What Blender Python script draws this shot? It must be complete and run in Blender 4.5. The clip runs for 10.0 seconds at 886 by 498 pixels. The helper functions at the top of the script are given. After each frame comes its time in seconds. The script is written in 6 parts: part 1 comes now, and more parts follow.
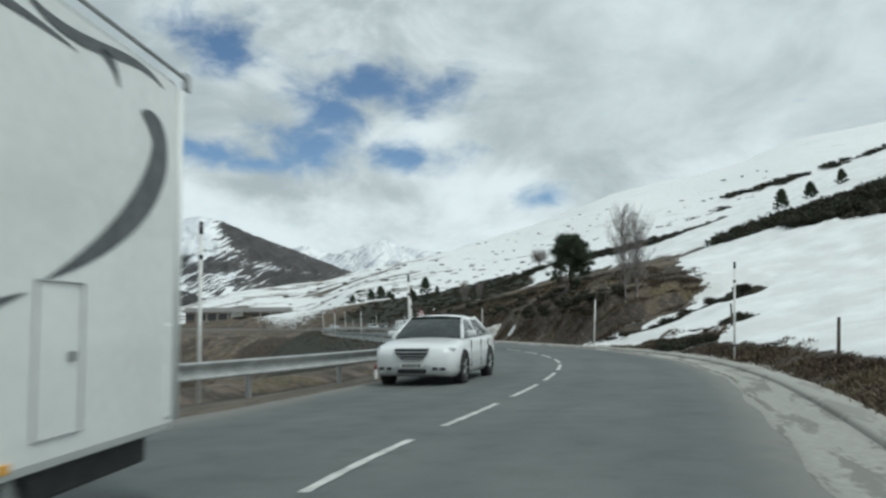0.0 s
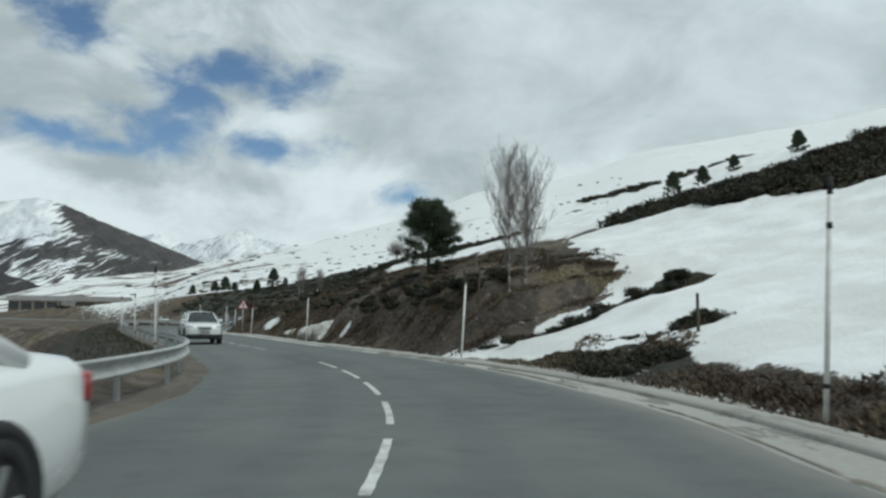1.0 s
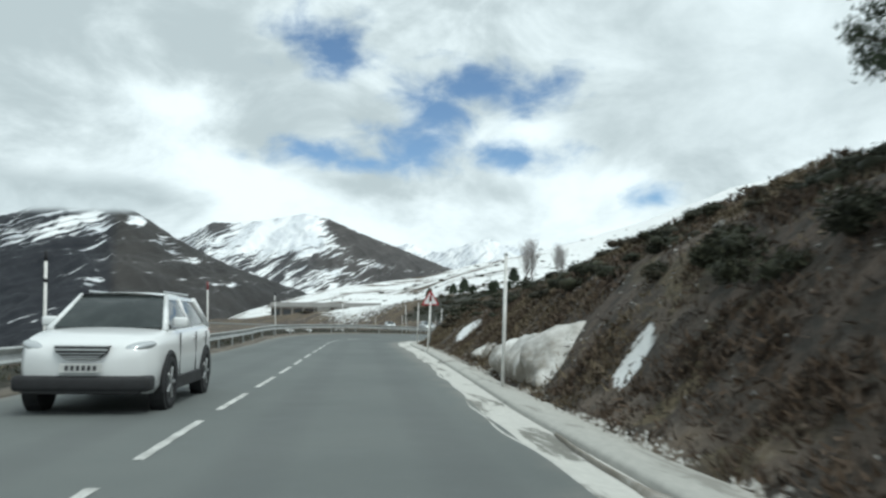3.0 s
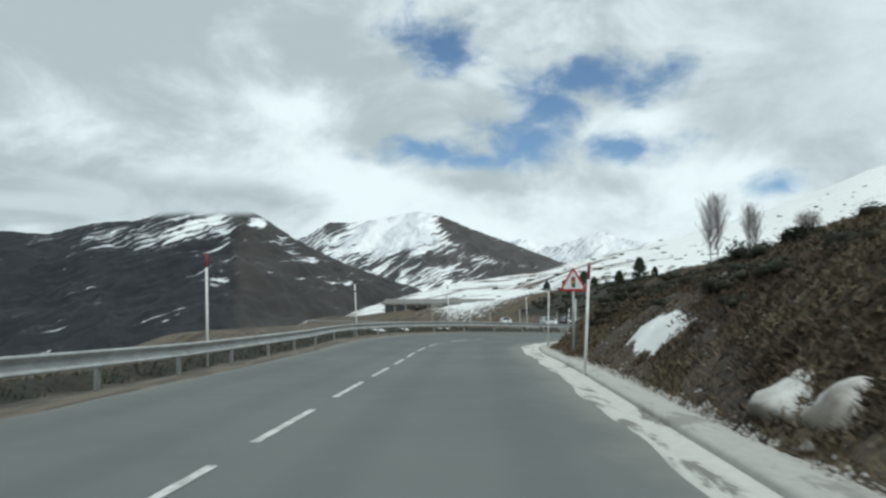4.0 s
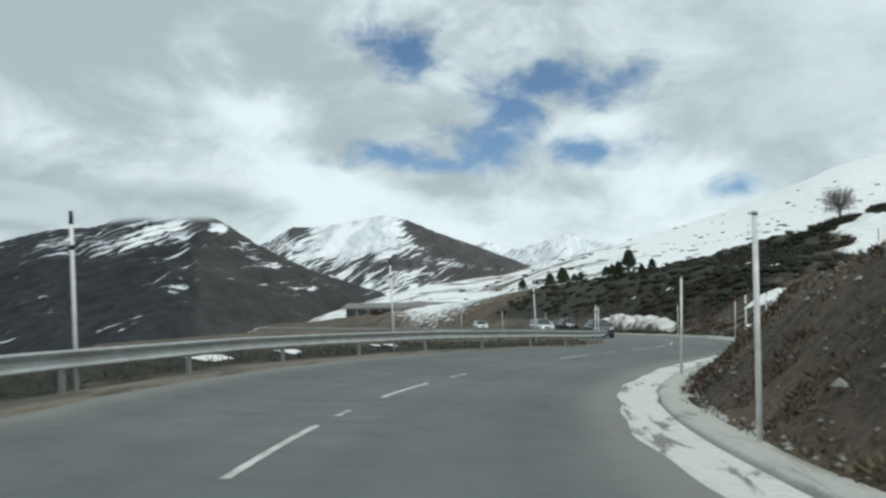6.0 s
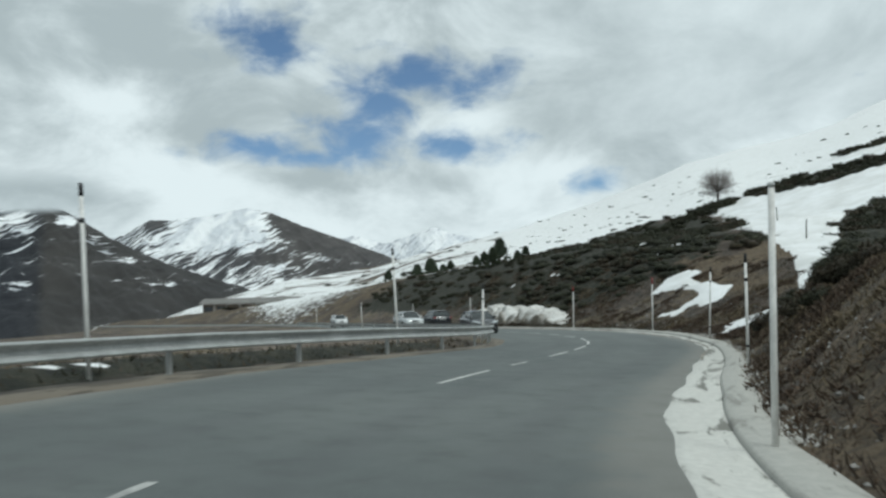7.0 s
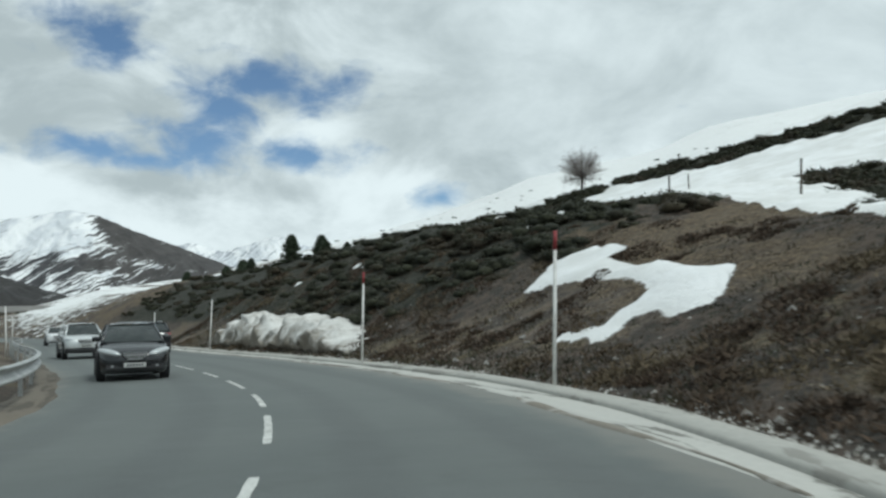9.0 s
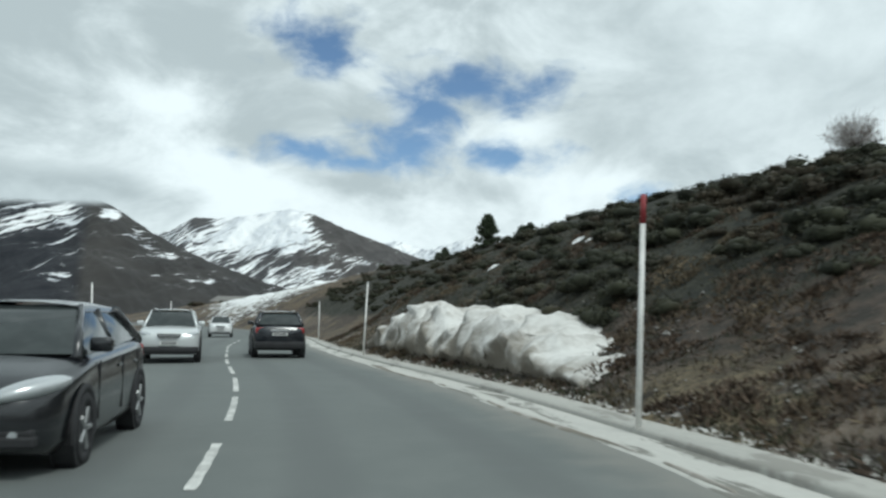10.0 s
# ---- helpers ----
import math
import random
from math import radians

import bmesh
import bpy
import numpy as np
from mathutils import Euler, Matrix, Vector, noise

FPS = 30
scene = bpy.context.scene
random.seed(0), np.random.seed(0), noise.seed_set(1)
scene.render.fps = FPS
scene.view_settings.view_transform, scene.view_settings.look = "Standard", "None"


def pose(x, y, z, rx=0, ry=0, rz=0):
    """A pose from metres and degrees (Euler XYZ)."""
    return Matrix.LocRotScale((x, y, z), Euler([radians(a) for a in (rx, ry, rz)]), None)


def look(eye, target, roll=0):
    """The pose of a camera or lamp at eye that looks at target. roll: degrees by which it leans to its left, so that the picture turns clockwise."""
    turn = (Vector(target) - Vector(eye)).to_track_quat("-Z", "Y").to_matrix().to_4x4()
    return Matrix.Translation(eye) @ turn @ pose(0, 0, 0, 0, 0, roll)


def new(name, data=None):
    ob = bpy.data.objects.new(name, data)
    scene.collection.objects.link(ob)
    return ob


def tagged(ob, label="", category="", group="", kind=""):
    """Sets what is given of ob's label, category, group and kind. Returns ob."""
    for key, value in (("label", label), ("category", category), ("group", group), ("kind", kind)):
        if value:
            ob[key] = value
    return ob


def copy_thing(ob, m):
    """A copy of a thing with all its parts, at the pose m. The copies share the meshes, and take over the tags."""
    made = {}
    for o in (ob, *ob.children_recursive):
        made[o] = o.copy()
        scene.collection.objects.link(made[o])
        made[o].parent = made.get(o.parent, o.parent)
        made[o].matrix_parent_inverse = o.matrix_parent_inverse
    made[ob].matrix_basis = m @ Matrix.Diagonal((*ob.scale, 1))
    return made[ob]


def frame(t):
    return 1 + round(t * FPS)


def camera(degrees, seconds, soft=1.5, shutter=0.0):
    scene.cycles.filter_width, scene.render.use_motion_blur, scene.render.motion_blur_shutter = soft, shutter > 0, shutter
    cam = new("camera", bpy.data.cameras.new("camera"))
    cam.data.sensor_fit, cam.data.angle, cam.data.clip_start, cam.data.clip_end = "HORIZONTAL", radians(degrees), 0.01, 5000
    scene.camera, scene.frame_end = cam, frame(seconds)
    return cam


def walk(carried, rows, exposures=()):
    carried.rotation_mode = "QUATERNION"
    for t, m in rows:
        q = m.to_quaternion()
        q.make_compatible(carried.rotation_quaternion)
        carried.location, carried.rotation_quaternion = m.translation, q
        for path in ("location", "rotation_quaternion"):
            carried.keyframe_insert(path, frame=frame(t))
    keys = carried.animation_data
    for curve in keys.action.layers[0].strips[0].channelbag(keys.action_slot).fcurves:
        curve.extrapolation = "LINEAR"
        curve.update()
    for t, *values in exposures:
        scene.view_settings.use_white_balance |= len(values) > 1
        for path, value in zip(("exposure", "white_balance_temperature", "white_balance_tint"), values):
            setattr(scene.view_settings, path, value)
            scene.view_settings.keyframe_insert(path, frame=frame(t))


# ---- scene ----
cam = camera(56.47, 10.0, soft=2.5, shutter=0.15)
# seconds, eye x y z, heading (left of +y), pitch, roll
ROWS = (
    (0, 0.000, 0.000, 1.300, 0.000, 4.940, -0.566),
    (0.5, 1.012, 8.449, 1.257, -6.483, 4.697, 0.851),
    (1, 2.603, 16.631, 1.207, -9.716, 4.737, 0.767),
    (1.5, 4.091, 24.794, 1.153, -8.087, 4.578, 0.665),
    (2, 4.766, 32.955, 1.093, -3.774, 4.432, 0.712),
    (2.5, 4.685, 40.776, 1.032, 1.236, 4.621, 1.163),
    (3, 3.813, 49.092, 0.966, 7.309, 4.913, 0.624),
    (3.2, 3.317, 52.263, 0.944, 9.625, 4.846, 0.122),
    (4.3, -0.600, 68.997, 0.909, 15.831, 4.672, 0.329),
    (4.5, -1.421, 71.987, 0.911, 15.913, 4.869, 0.485),
    (5, -3.183, 79.257, 0.919, 15.728, 5.034, 0.440),
    (5.2, -3.869, 82.133, 0.918, 15.414, 5.059, 0.500),
    (6.3, -7.044, 98.063, 0.834, 10.804, 4.678, -1.203),
    (6.5, -7.475, 100.998, 0.808, 9.079, 4.563, -1.119),
    (7, -7.754, 108.470, 0.733, 3.569, 4.243, -1.726),
    (7.5, -7.325, 116.005, 0.682, -3.331, 4.634, -2.282),
    (8, -6.090, 123.616, 0.647, -8.399, 4.894, -1.834),
    (8.5, -4.527, 131.428, 0.618, -10.615, 4.664, -1.800),
    (9, -3.281, 138.979, 0.575, -7.238, 4.793, -1.222),
    (9.5, -3.015, 147.000, 0.535, 0.178, 4.678, -0.079),
    (10, -3.788, 154.730, 0.502, 6.637, 4.868, 0.803),
)
walk(cam, [(t, pose(x, y, z, 90 + p, 0, h) @ pose(0, 0, 0, 0, 0, r)) for t, x, y, z, h, p, r in ROWS],
     exposures=((0, 0.0, 6000, 0), (0.7, -0.08, 6000, 0), (1.5, -0.08, 6000, 0), (2.0, 0.04, 6000, 0), (2.5, 0.28, 6000, 0), (3.0, 0.36, 6000, 0), (4.5, 0.1, 6000, 0), (6.5, 0.1, 6000, 0), (7.5, -0.04, 6000, 0), (8.5, 0.12, 6000, 0), (9.2, 0.08, 6000, 0), (10, 0.24, 6000, 0)))

# ---- node helpers ----
class Nodes:
    def __init__(self, tree):
        self.tree = tree
        tree.nodes.clear()

    def add(self, kind, links=(), **props):
        n = self.tree.nodes.new(kind)
        for k, v in props.items():
            setattr(n, k, v)
        for socket, value in dict(links).items():
            s = n.inputs[socket]
            if isinstance(value, bpy.types.NodeSocket):
                self.tree.links.new(value, s)
            else:
                s.default_value = value
        return n

    def math(self, op, a, b=0.0, clamp=False):
        return self.add("ShaderNodeMath", {0: a, 1: b}, operation=op, use_clamp=clamp).outputs[0]

    def noise(self, vec, scale, detail=6.0, rough=0.55, warp=0.0):
        return self.add("ShaderNodeTexNoise", {"Vector": vec, "Scale": scale, "Detail": detail, "Roughness": rough,
                                               "Distortion": warp}).outputs["Fac"]

    def ramp(self, fac, lo, hi, a=0.0, b=1.0):
        return self.add("ShaderNodeMapRange", {0: fac, 1: lo, 2: hi, 3: a, 4: b}, interpolation_type="SMOOTHSTEP").outputs[0]

    def mix(self, fac, a, b, blend="MIX"):
        n = self.add("ShaderNodeMix", data_type="RGBA", blend_type=blend)
        for i, v in ((0, fac), (6, a), (7, b)):
            if isinstance(v, bpy.types.NodeSocket):
                self.tree.links.new(v, n.inputs[i])
            else:
                n.inputs[i].default_value = (*v, 1) if isinstance(v, tuple) and len(v) == 3 else v
        return n.outputs[2]


# ---- sky and sun ----
SUN_BEARING, SUN_HEIGHT = 135.0, 60.0
world = bpy.data.worlds.new("overcast_sky")
scene.world = world
world.use_nodes = True
w = Nodes(world.node_tree)
way = w.add("ShaderNodeTexCoord").outputs["Generated"]
sep = w.add("ShaderNodeSeparateXYZ", {0: way}).outputs
bearing = w.math("MULTIPLY", w.math("ARCTAN2", sep[0], sep[1]), 57.2958)
flat = w.math("SQRT", w.math("ADD", w.math("MULTIPLY", sep[0], sep[0]), w.math("MULTIPLY", sep[1], sep[1])))
height = w.math("MULTIPLY", w.math("ARCTAN2", sep[2], flat), 57.2958)
angles = w.add("ShaderNodeCombineXYZ", {0: bearing, 1: w.math("MULTIPLY", height, 1.6), 2: 0.0}).outputs[0]
ragged = w.noise(angles, 0.30, 7, 0.58, 0.3)
# gaps in the cloud: bearing, height, half width, half height (degrees)
GAPS = ((-15.6, 18.6, 2.7, 1.8), (-4.4, 15.9, 5.0, 1.5), (-7.6, 14.4, 2.4, 1.5), (-16.0, 11.3, 3.8, 0.8), (-9.4, 11.8, 3.2, 1.5), (-12.5, 10.8, 3.0, 0.6), (-2.2, 11.3, 3.2, 0.9), (7.2, 8.3, 1.5, 0.75))
gap = None
for b0, h0, rb, rh in GAPS:
    du = w.math("DIVIDE", w.math("SUBTRACT", bearing, b0), rb)
    dv = w.math("DIVIDE", w.math("SUBTRACT", height, h0), rh)
    r2 = w.math("ADD", w.math("MULTIPLY", du, du), w.math("MULTIPLY", dv, dv))
    inside = w.math("SUBTRACT", 1.0, w.math("SQRT", r2))
    gap = inside if gap is None else w.math("MAXIMUM", gap, inside)
gap = w.math("ADD", w.math("MAXIMUM", gap, -1.2), w.math("MULTIPLY", w.math("SUBTRACT", ragged, 0.5), 3.2))
cover = w.ramp(gap, -0.75, 0.85, 1.0, 0.0)
puffs = w.noise(angles, 0.10, 9, 0.60, 0.35)
bands = w.noise(w.add("ShaderNodeMapping", {"Vector": angles, "Scale": (0.7, 1.3, 1)}).outputs[0], 0.035, 4, 0.45, 0.2)
tone = w.math("ADD", w.math("MULTIPLY", puffs, 0.78), w.math("MULTIPLY", bands, 0.22))
calm = w.math("MULTIPLY", w.ramp(bearing, -6.0, 12.0), w.ramp(height, 8.0, 14.0))
tone = w.math("ADD", w.math("MULTIPLY", tone, w.math("SUBTRACT", 1.0, w.math("MULTIPLY", calm, 0.55))), w.math("MULTIPLY", calm, 0.28))
west = w.ramp(bearing, -40.0, -20.0, 0.1, 1.0)
tone = w.math("ADD", tone, w.math("MULTIPLY", w.ramp(height, 5.5, 14.0, 0.10, -0.03), west))
tone = w.math("SUBTRACT", tone, w.ramp(bearing, -46.0, -24.0, 0.09, 0.0))
glow = w.math("MULTIPLY", w.ramp(bearing, 0.0, 35.0), w.ramp(height, 5.0, 30.0, 0.0, 0.12))
tone = w.math("ADD", tone, glow)
# brighter and darker banks of cloud: bearing, height, half width, half height (degrees), by how much
for b0, h0, rb, rh, gain in ((-26.1, 14.0, 3.2, 1.4, 0.16), (-38.0, 11.5, 3.0, 1.3, 0.13), (-1.2, 13.3, 2.8, 1.5, 0.14), (4.5, 9.3, 3.0, 1.0, 0.12), (-20.0, 8.6, 6.0, 1.4, 0.09), (-7.5, 12.8, 1.8, 0.9, 0.08), (-40.0, 20.0, 9.0, 4.0, -0.09),
                             (-23.0, 17.5, 5.0, 2.2, -0.07), (-13.5, 9.2, 2.6, 0.8, -0.10), (-3.2, 8.8, 2.6, 0.8, -0.10), (-12.0, 14.6, 2.2, 1.6, -0.07), (-33.0, 8.2, 5.0, 1.2, -0.05), (-20.0, 11.8, 3.0, 1.0, -0.05)):
    du = w.math("DIVIDE", w.math("SUBTRACT", bearing, b0), rb)
    dv = w.math("DIVIDE", w.math("SUBTRACT", height, h0), rh)
    r2 = w.math("ADD", w.math("MULTIPLY", du, du), w.math("MULTIPLY", dv, dv))
    tone = w.math("ADD", tone, w.math("MULTIPLY", w.math("POWER", 2.718, w.math("MULTIPLY", r2, -1.0)), gain))
grey = w.add("ShaderNodeValToRGB", {0: w.ramp(tone, 0.37, 0.66)})
grey.color_ramp.elements[0].color = (0.44, 0.47, 0.48, 1)
grey.color_ramp.elements[1].color = (0.81, 0.83, 0.835, 1)
sky = w.add("ShaderNodeTexSky", sky_type="NISHITA", sun_disc=False, sun_elevation=radians(SUN_HEIGHT),
            sun_rotation=radians(SUN_BEARING), altitude=1900.0, dust_density=0.6)
clear = w.add("ShaderNodeBackground", {0: sky.outputs[0], 1: 0.09}).outputs[0]
cloudy = w.add("ShaderNodeBackground", {0: grey.outputs[0], 1: 1.0}).outputs[0]
w.add("ShaderNodeOutputWorld", {0: w.add("ShaderNodeMixShader", {0: cover, 1: clear, 2: cloudy}).outputs[0]})

sun = new("sun", bpy.data.lights.new("sun", "SUN"))
sun.data.energy, sun.data.angle, sun.data.color = 1.3, radians(14), (1.0, 0.96, 0.9)
b, h = radians(SUN_BEARING), radians(SUN_HEIGHT)
sun.matrix_world = look((0, 0, 60), Vector((0, 0, 60)) - Vector((math.sin(b) * math.cos(h), math.cos(b) * math.cos(h), math.sin(h))))
scene.view_settings.exposure = 0.0


# ---- materials ----
def material(name):
    m = bpy.data.materials.new(name)
    m.use_nodes = True
    return m, Nodes(m.node_tree)


def finish(n, colour, rough=0.8, metal=0.0, bump=None, strength=0.4, dist=0.02, **more):
    links = {"Base Color": (*colour, 1) if isinstance(colour, tuple) and len(colour) == 3 else colour, "Roughness": rough, "Metallic": metal}
    if bump is not None:
        links["Normal"] = n.add("ShaderNodeBump", {"Height": bump, "Strength": strength, "Distance": dist}).outputs[0]
    links.update(more)
    n.add("ShaderNodeOutputMaterial", {0: n.add("ShaderNodeBsdfPrincipled", links).outputs[0]})


def paint(name, colour, rough=0.5, metal=0.0, wear=0.12, scale=6.0, coat=0.0):
    """Plain painted or moulded surface with faint dirt at two scales."""
    m, n = material(name)
    at = n.add("ShaderNodeTexCoord").outputs["Object"]
    a = n.math("ADD", n.math("MULTIPLY", n.noise(at, scale), 0.6), n.math("MULTIPLY", n.noise(at, scale * 9), 0.4))
    dark = tuple(c * (1 - wear * 2.2) for c in colour)
    finish(n, n.mix(n.ramp(a, 0.35, 0.65), dark, colour), n.ramp(a, 0.3, 0.7, min(1, rough + 0.15), rough), metal, a, 0.06, 0.004, **{"Coat Weight": coat})
    return m


def ground_material():
    m, n = material("hillside_earth_heather_and_snow")
    at = n.add("ShaderNodeNewGeometry").outputs["Position"]
    snowy = n.add("ShaderNodeAttribute", attribute_name="snow").outputs["Fac"]
    grassy = n.add("ShaderNodeAttribute", attribute_name="grass").outputs["Fac"]
    far = n.add("ShaderNodeAttribute", attribute_name="far").outputs["Fac"]
    big, mid, fine = n.noise(at, 0.12, 5), n.noise(at, 0.8, 7, 0.6), n.noise(at, 7.0, 6, 0.65)
    clod = n.noise(at, 2.4, 8, 0.7)
    earth = n.mix(n.ramp(mid, 0.38, 0.64), (0.058, 0.048, 0.039), (0.195, 0.157, 0.124))
    earth = n.mix(n.ramp(clod, 0.50, 0.72, 0.0, 0.75), earth, (0.20, 0.160, 0.125))
    earth = n.mix(n.ramp(fine, 0.58, 0.70, 0.0, 0.75), earth, (0.34, 0.31, 0.275))
    straw = n.mix(n.ramp(fine, 0.35, 0.65), (0.060, 0.045, 0.029), (0.165, 0.122, 0.077))
    heath = n.mix(n.ramp(clod, 0.4, 0.6), (0.028, 0.025, 0.020), (0.092, 0.068, 0.052))
    olive = n.mix(n.ramp(fine, 0.35, 0.65), (0.062, 0.050, 0.028), (0.200, 0.158, 0.092))
    blotch = n.noise(at, 0.33, 6, 0.62, 0.6)
    earth = n.mix(n.ramp(blotch, 0.51, 0.58, 0.0, 0.9), earth, olive)
    earth = n.mix(n.ramp(n.noise(at, 0.55, 6, 0.66, 0.4), 0.59, 0.68, 0.0, 0.85), earth, (0.026, 0.0225, 0.018))
    base = n.mix(n.ramp(n.math("ADD", grassy, n.math("MULTIPLY", n.math("SUBTRACT", mid, 0.5), 1.3)), 0.4, 0.7), earth, straw)
    base = n.mix(n.ramp(big, 0.46, 0.56, 0.0, 0.9), base, heath)
    scrub = n.add("ShaderNodeAttribute", attribute_name="scrub").outputs["Fac"]
    bush = n.mix(n.ramp(clod, 0.36, 0.66), (0.012, 0.014, 0.009), (0.048, 0.046, 0.030))
    base = n.mix(n.ramp(n.math("ADD", scrub, n.math("MULTIPLY", n.math("SUBTRACT", mid, 0.5), 1.6)), 0.38, 0.62), base, bush)
    rough_edge = n.math("ADD", n.math("MULTIPLY", n.math("SUBTRACT", mid, 0.5), 0.9), n.math("MULTIPLY", n.math("SUBTRACT", fine, 0.5), 0.35))
    streak = n.noise(n.add("ShaderNodeMapping", {"Vector": at, "Scale": (0.011, 0.028, 0.03)}).outputs[0], 1.0, 9, 0.68, 0.8)
    bare = n.math("MULTIPLY", far, n.ramp(streak, 0.51, 0.64, 0.0, 1.5))
    cover = n.ramp(n.math("SUBTRACT", n.math("ADD", snowy, rough_edge), bare), 0.44, 0.56)
    snow = n.mix(n.ramp(n.noise(at, 0.35, 7, 0.6), 0.35, 0.7), (0.74, 0.74, 0.725), (0.90, 0.905, 0.91))
    snow = n.mix(n.ramp(n.noise(at, 3.0, 8, 0.7), 0.60, 0.80, 0.0, 0.3), snow, (0.46, 0.42, 0.37))
    colour = n.mix(cover, base, snow)
    relief = n.math("ADD", n.math("MULTIPLY", clod, n.math("SUBTRACT", 1.0, n.math("MULTIPLY", cover, 0.7))), n.math("MULTIPLY", fine, 0.25))
    finish(n, colour, n.math("SUBTRACT", 0.95, n.math("MULTIPLY", cover, 0.3)), 0, relief, 0.8, 0.25)
    return m


def asphalt_material():
    m, n = material("worn_grey_asphalt")
    at = n.add("ShaderNodeNewGeometry").outputs["Position"]
    across = n.add("ShaderNodeAttribute", attribute_name="across").outputs["Fac"]
    big, mid, grit = n.noise(at, 0.22, 6), n.noise(at, 1.6, 6, 0.6), n.noise(at, 90, 3, 0.7)
    base = n.mix(n.ramp(big, 0.35, 0.65), (0.088, 0.100, 0.098), (0.116, 0.128, 0.123))
    base = n.mix(n.ramp(mid, 0.52, 0.72, 0.0, 0.5), base, (0.062, 0.070, 0.069))
    base = n.mix(n.ramp(grit, 0.45, 0.72, 0.0, 0.35), base, (0.22, 0.22, 0.21))
    # some stretches of the road are given a paler asphalt tone
    stretch_tone = n.add("ShaderNodeAttribute", attribute_name="stretch_tone").outputs["Fac"]
    base = n.mix(n.math("MULTIPLY", stretch_tone, n.ramp(big, 0.3, 0.6, 0.7, 1.0)), base, n.mix(n.ramp(mid, 0.4, 0.7), (0.128, 0.140, 0.134), (0.160, 0.172, 0.165)))
    tar = n.add("ShaderNodeAttribute", attribute_name="tar").outputs["Fac"]
    base = n.mix(n.math("MULTIPLY", tar, n.ramp(mid, 0.3, 0.6, 0.35, 0.9)), base, (0.064, 0.072, 0.071))
    # polished wheel tracks and a tar seam by the middle
    track = n.math("SINE", n.math("MULTIPLY", n.math("SUBTRACT", n.math("ABSOLUTE", across), 0.55), 3.6))
    base = n.mix(n.math("MULTIPLY", n.ramp(track, 0.0, 1.0), 0.28), base, (0.080, 0.085, 0.087))
    edge = n.ramp(n.math("ADD", n.math("ABSOLUTE", across), n.math("MULTIPLY", n.math("SUBTRACT", mid, 0.5), 1.2)), 3.25, 3.95)
    base = n.mix(n.math("MULTIPLY", edge, 0.45), base, (0.27, 0.255, 0.225))
    finish(n, base, n.ramp(mid, 0.3, 0.7, 0.75, 0.9), 0, n.math("ADD", grit, n.math("MULTIPLY", mid, 0.3)), 0.35, 0.01)
    return m


def gutter_material(name, pale, dark, cut):
    m, n = material(name)
    at = n.add("ShaderNodeNewGeometry").outputs["Position"]
    o, run = (n.add("ShaderNodeAttribute", attribute_name=key).outputs["Fac"] for key in ("across", "along"))
    drawn = n.add("ShaderNodeCombineXYZ", {0: n.math("MULTIPLY", o, 2.3), 1: n.math("MULTIPLY", run, 0.42), 2: 0.0}).outputs[0]
    blot, fine = n.noise(drawn, 1.0, 7, 0.60, 0.6), n.noise(at, 9, 6, 0.65)
    k = n.ramp(n.math("ADD", blot, n.math("MULTIPLY", n.math("SUBTRACT", fine, 0.5), 0.25)), cut - 0.04, cut + 0.05)
    tinted = n.mix(n.ramp(fine, 0.3, 0.7), tuple(c * 0.82 for c in pale), pale)
    salt = n.add("ShaderNodeAttribute", attribute_name="salt").outputs["Fac"]
    k = n.math("ADD", k, n.math("MULTIPLY", salt, n.ramp(fine, 0.25, 0.6, 0.6, 1.0)), clamp=True)
    finish(n, n.mix(k, tinted, dark), 0.88, 0, n.math("ADD", blot, fine), 0.3, 0.02)
    return m


def mountain_material(name, rock_a, rock_b, sunny):
    """Rock and brown grass, shaded and sunlit sides painted in, with snow where the slope keeps it, in streaks down the
    fall line.
    """
    m, n = material(name)
    at = n.add("ShaderNodeNewGeometry").outputs["Position"]
    p = n.add("ShaderNodeSeparateXYZ", {0: at}).outputs
    fall = n.add("ShaderNodeCombineXYZ", {0: n.math("MULTIPLY", n.math("ADD", p[0], n.math("MULTIPLY", p[2], -0.9)), 0.05), 1: n.math("MULTIPLY", p[1], 0.004), 2: n.math("MULTIPLY", p[2], 0.009)}).outputs[0]
    a, c = n.noise(n.add("ShaderNodeMapping", {"Vector": at, "Scale": (1.0, 0.22, 0.8)}).outputs[0], 0.011, 9, 0.64, 0.3), n.noise(fall, 1.0, 8, 0.7, 0.35)
    keep = n.add("ShaderNodeAttribute", attribute_name="keep").outputs["Fac"]
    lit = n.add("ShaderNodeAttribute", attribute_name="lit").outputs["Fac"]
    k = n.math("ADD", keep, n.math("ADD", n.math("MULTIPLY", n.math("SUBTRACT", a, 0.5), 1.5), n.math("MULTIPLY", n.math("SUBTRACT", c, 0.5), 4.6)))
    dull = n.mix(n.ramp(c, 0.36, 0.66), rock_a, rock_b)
    # brown grass tone with the flank's sunlight put into its colour
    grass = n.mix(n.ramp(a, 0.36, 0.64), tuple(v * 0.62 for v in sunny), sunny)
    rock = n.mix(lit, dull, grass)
    snow = n.mix(n.ramp(a, 0.4, 0.6), (0.62, 0.645, 0.68), (0.84, 0.85, 0.86))
    finish(n, n.mix(n.ramp(k, 0.36, 0.64), rock, snow), 0.9, 0, n.math("ADD", a, c), 0.4, 25.0)
    return m


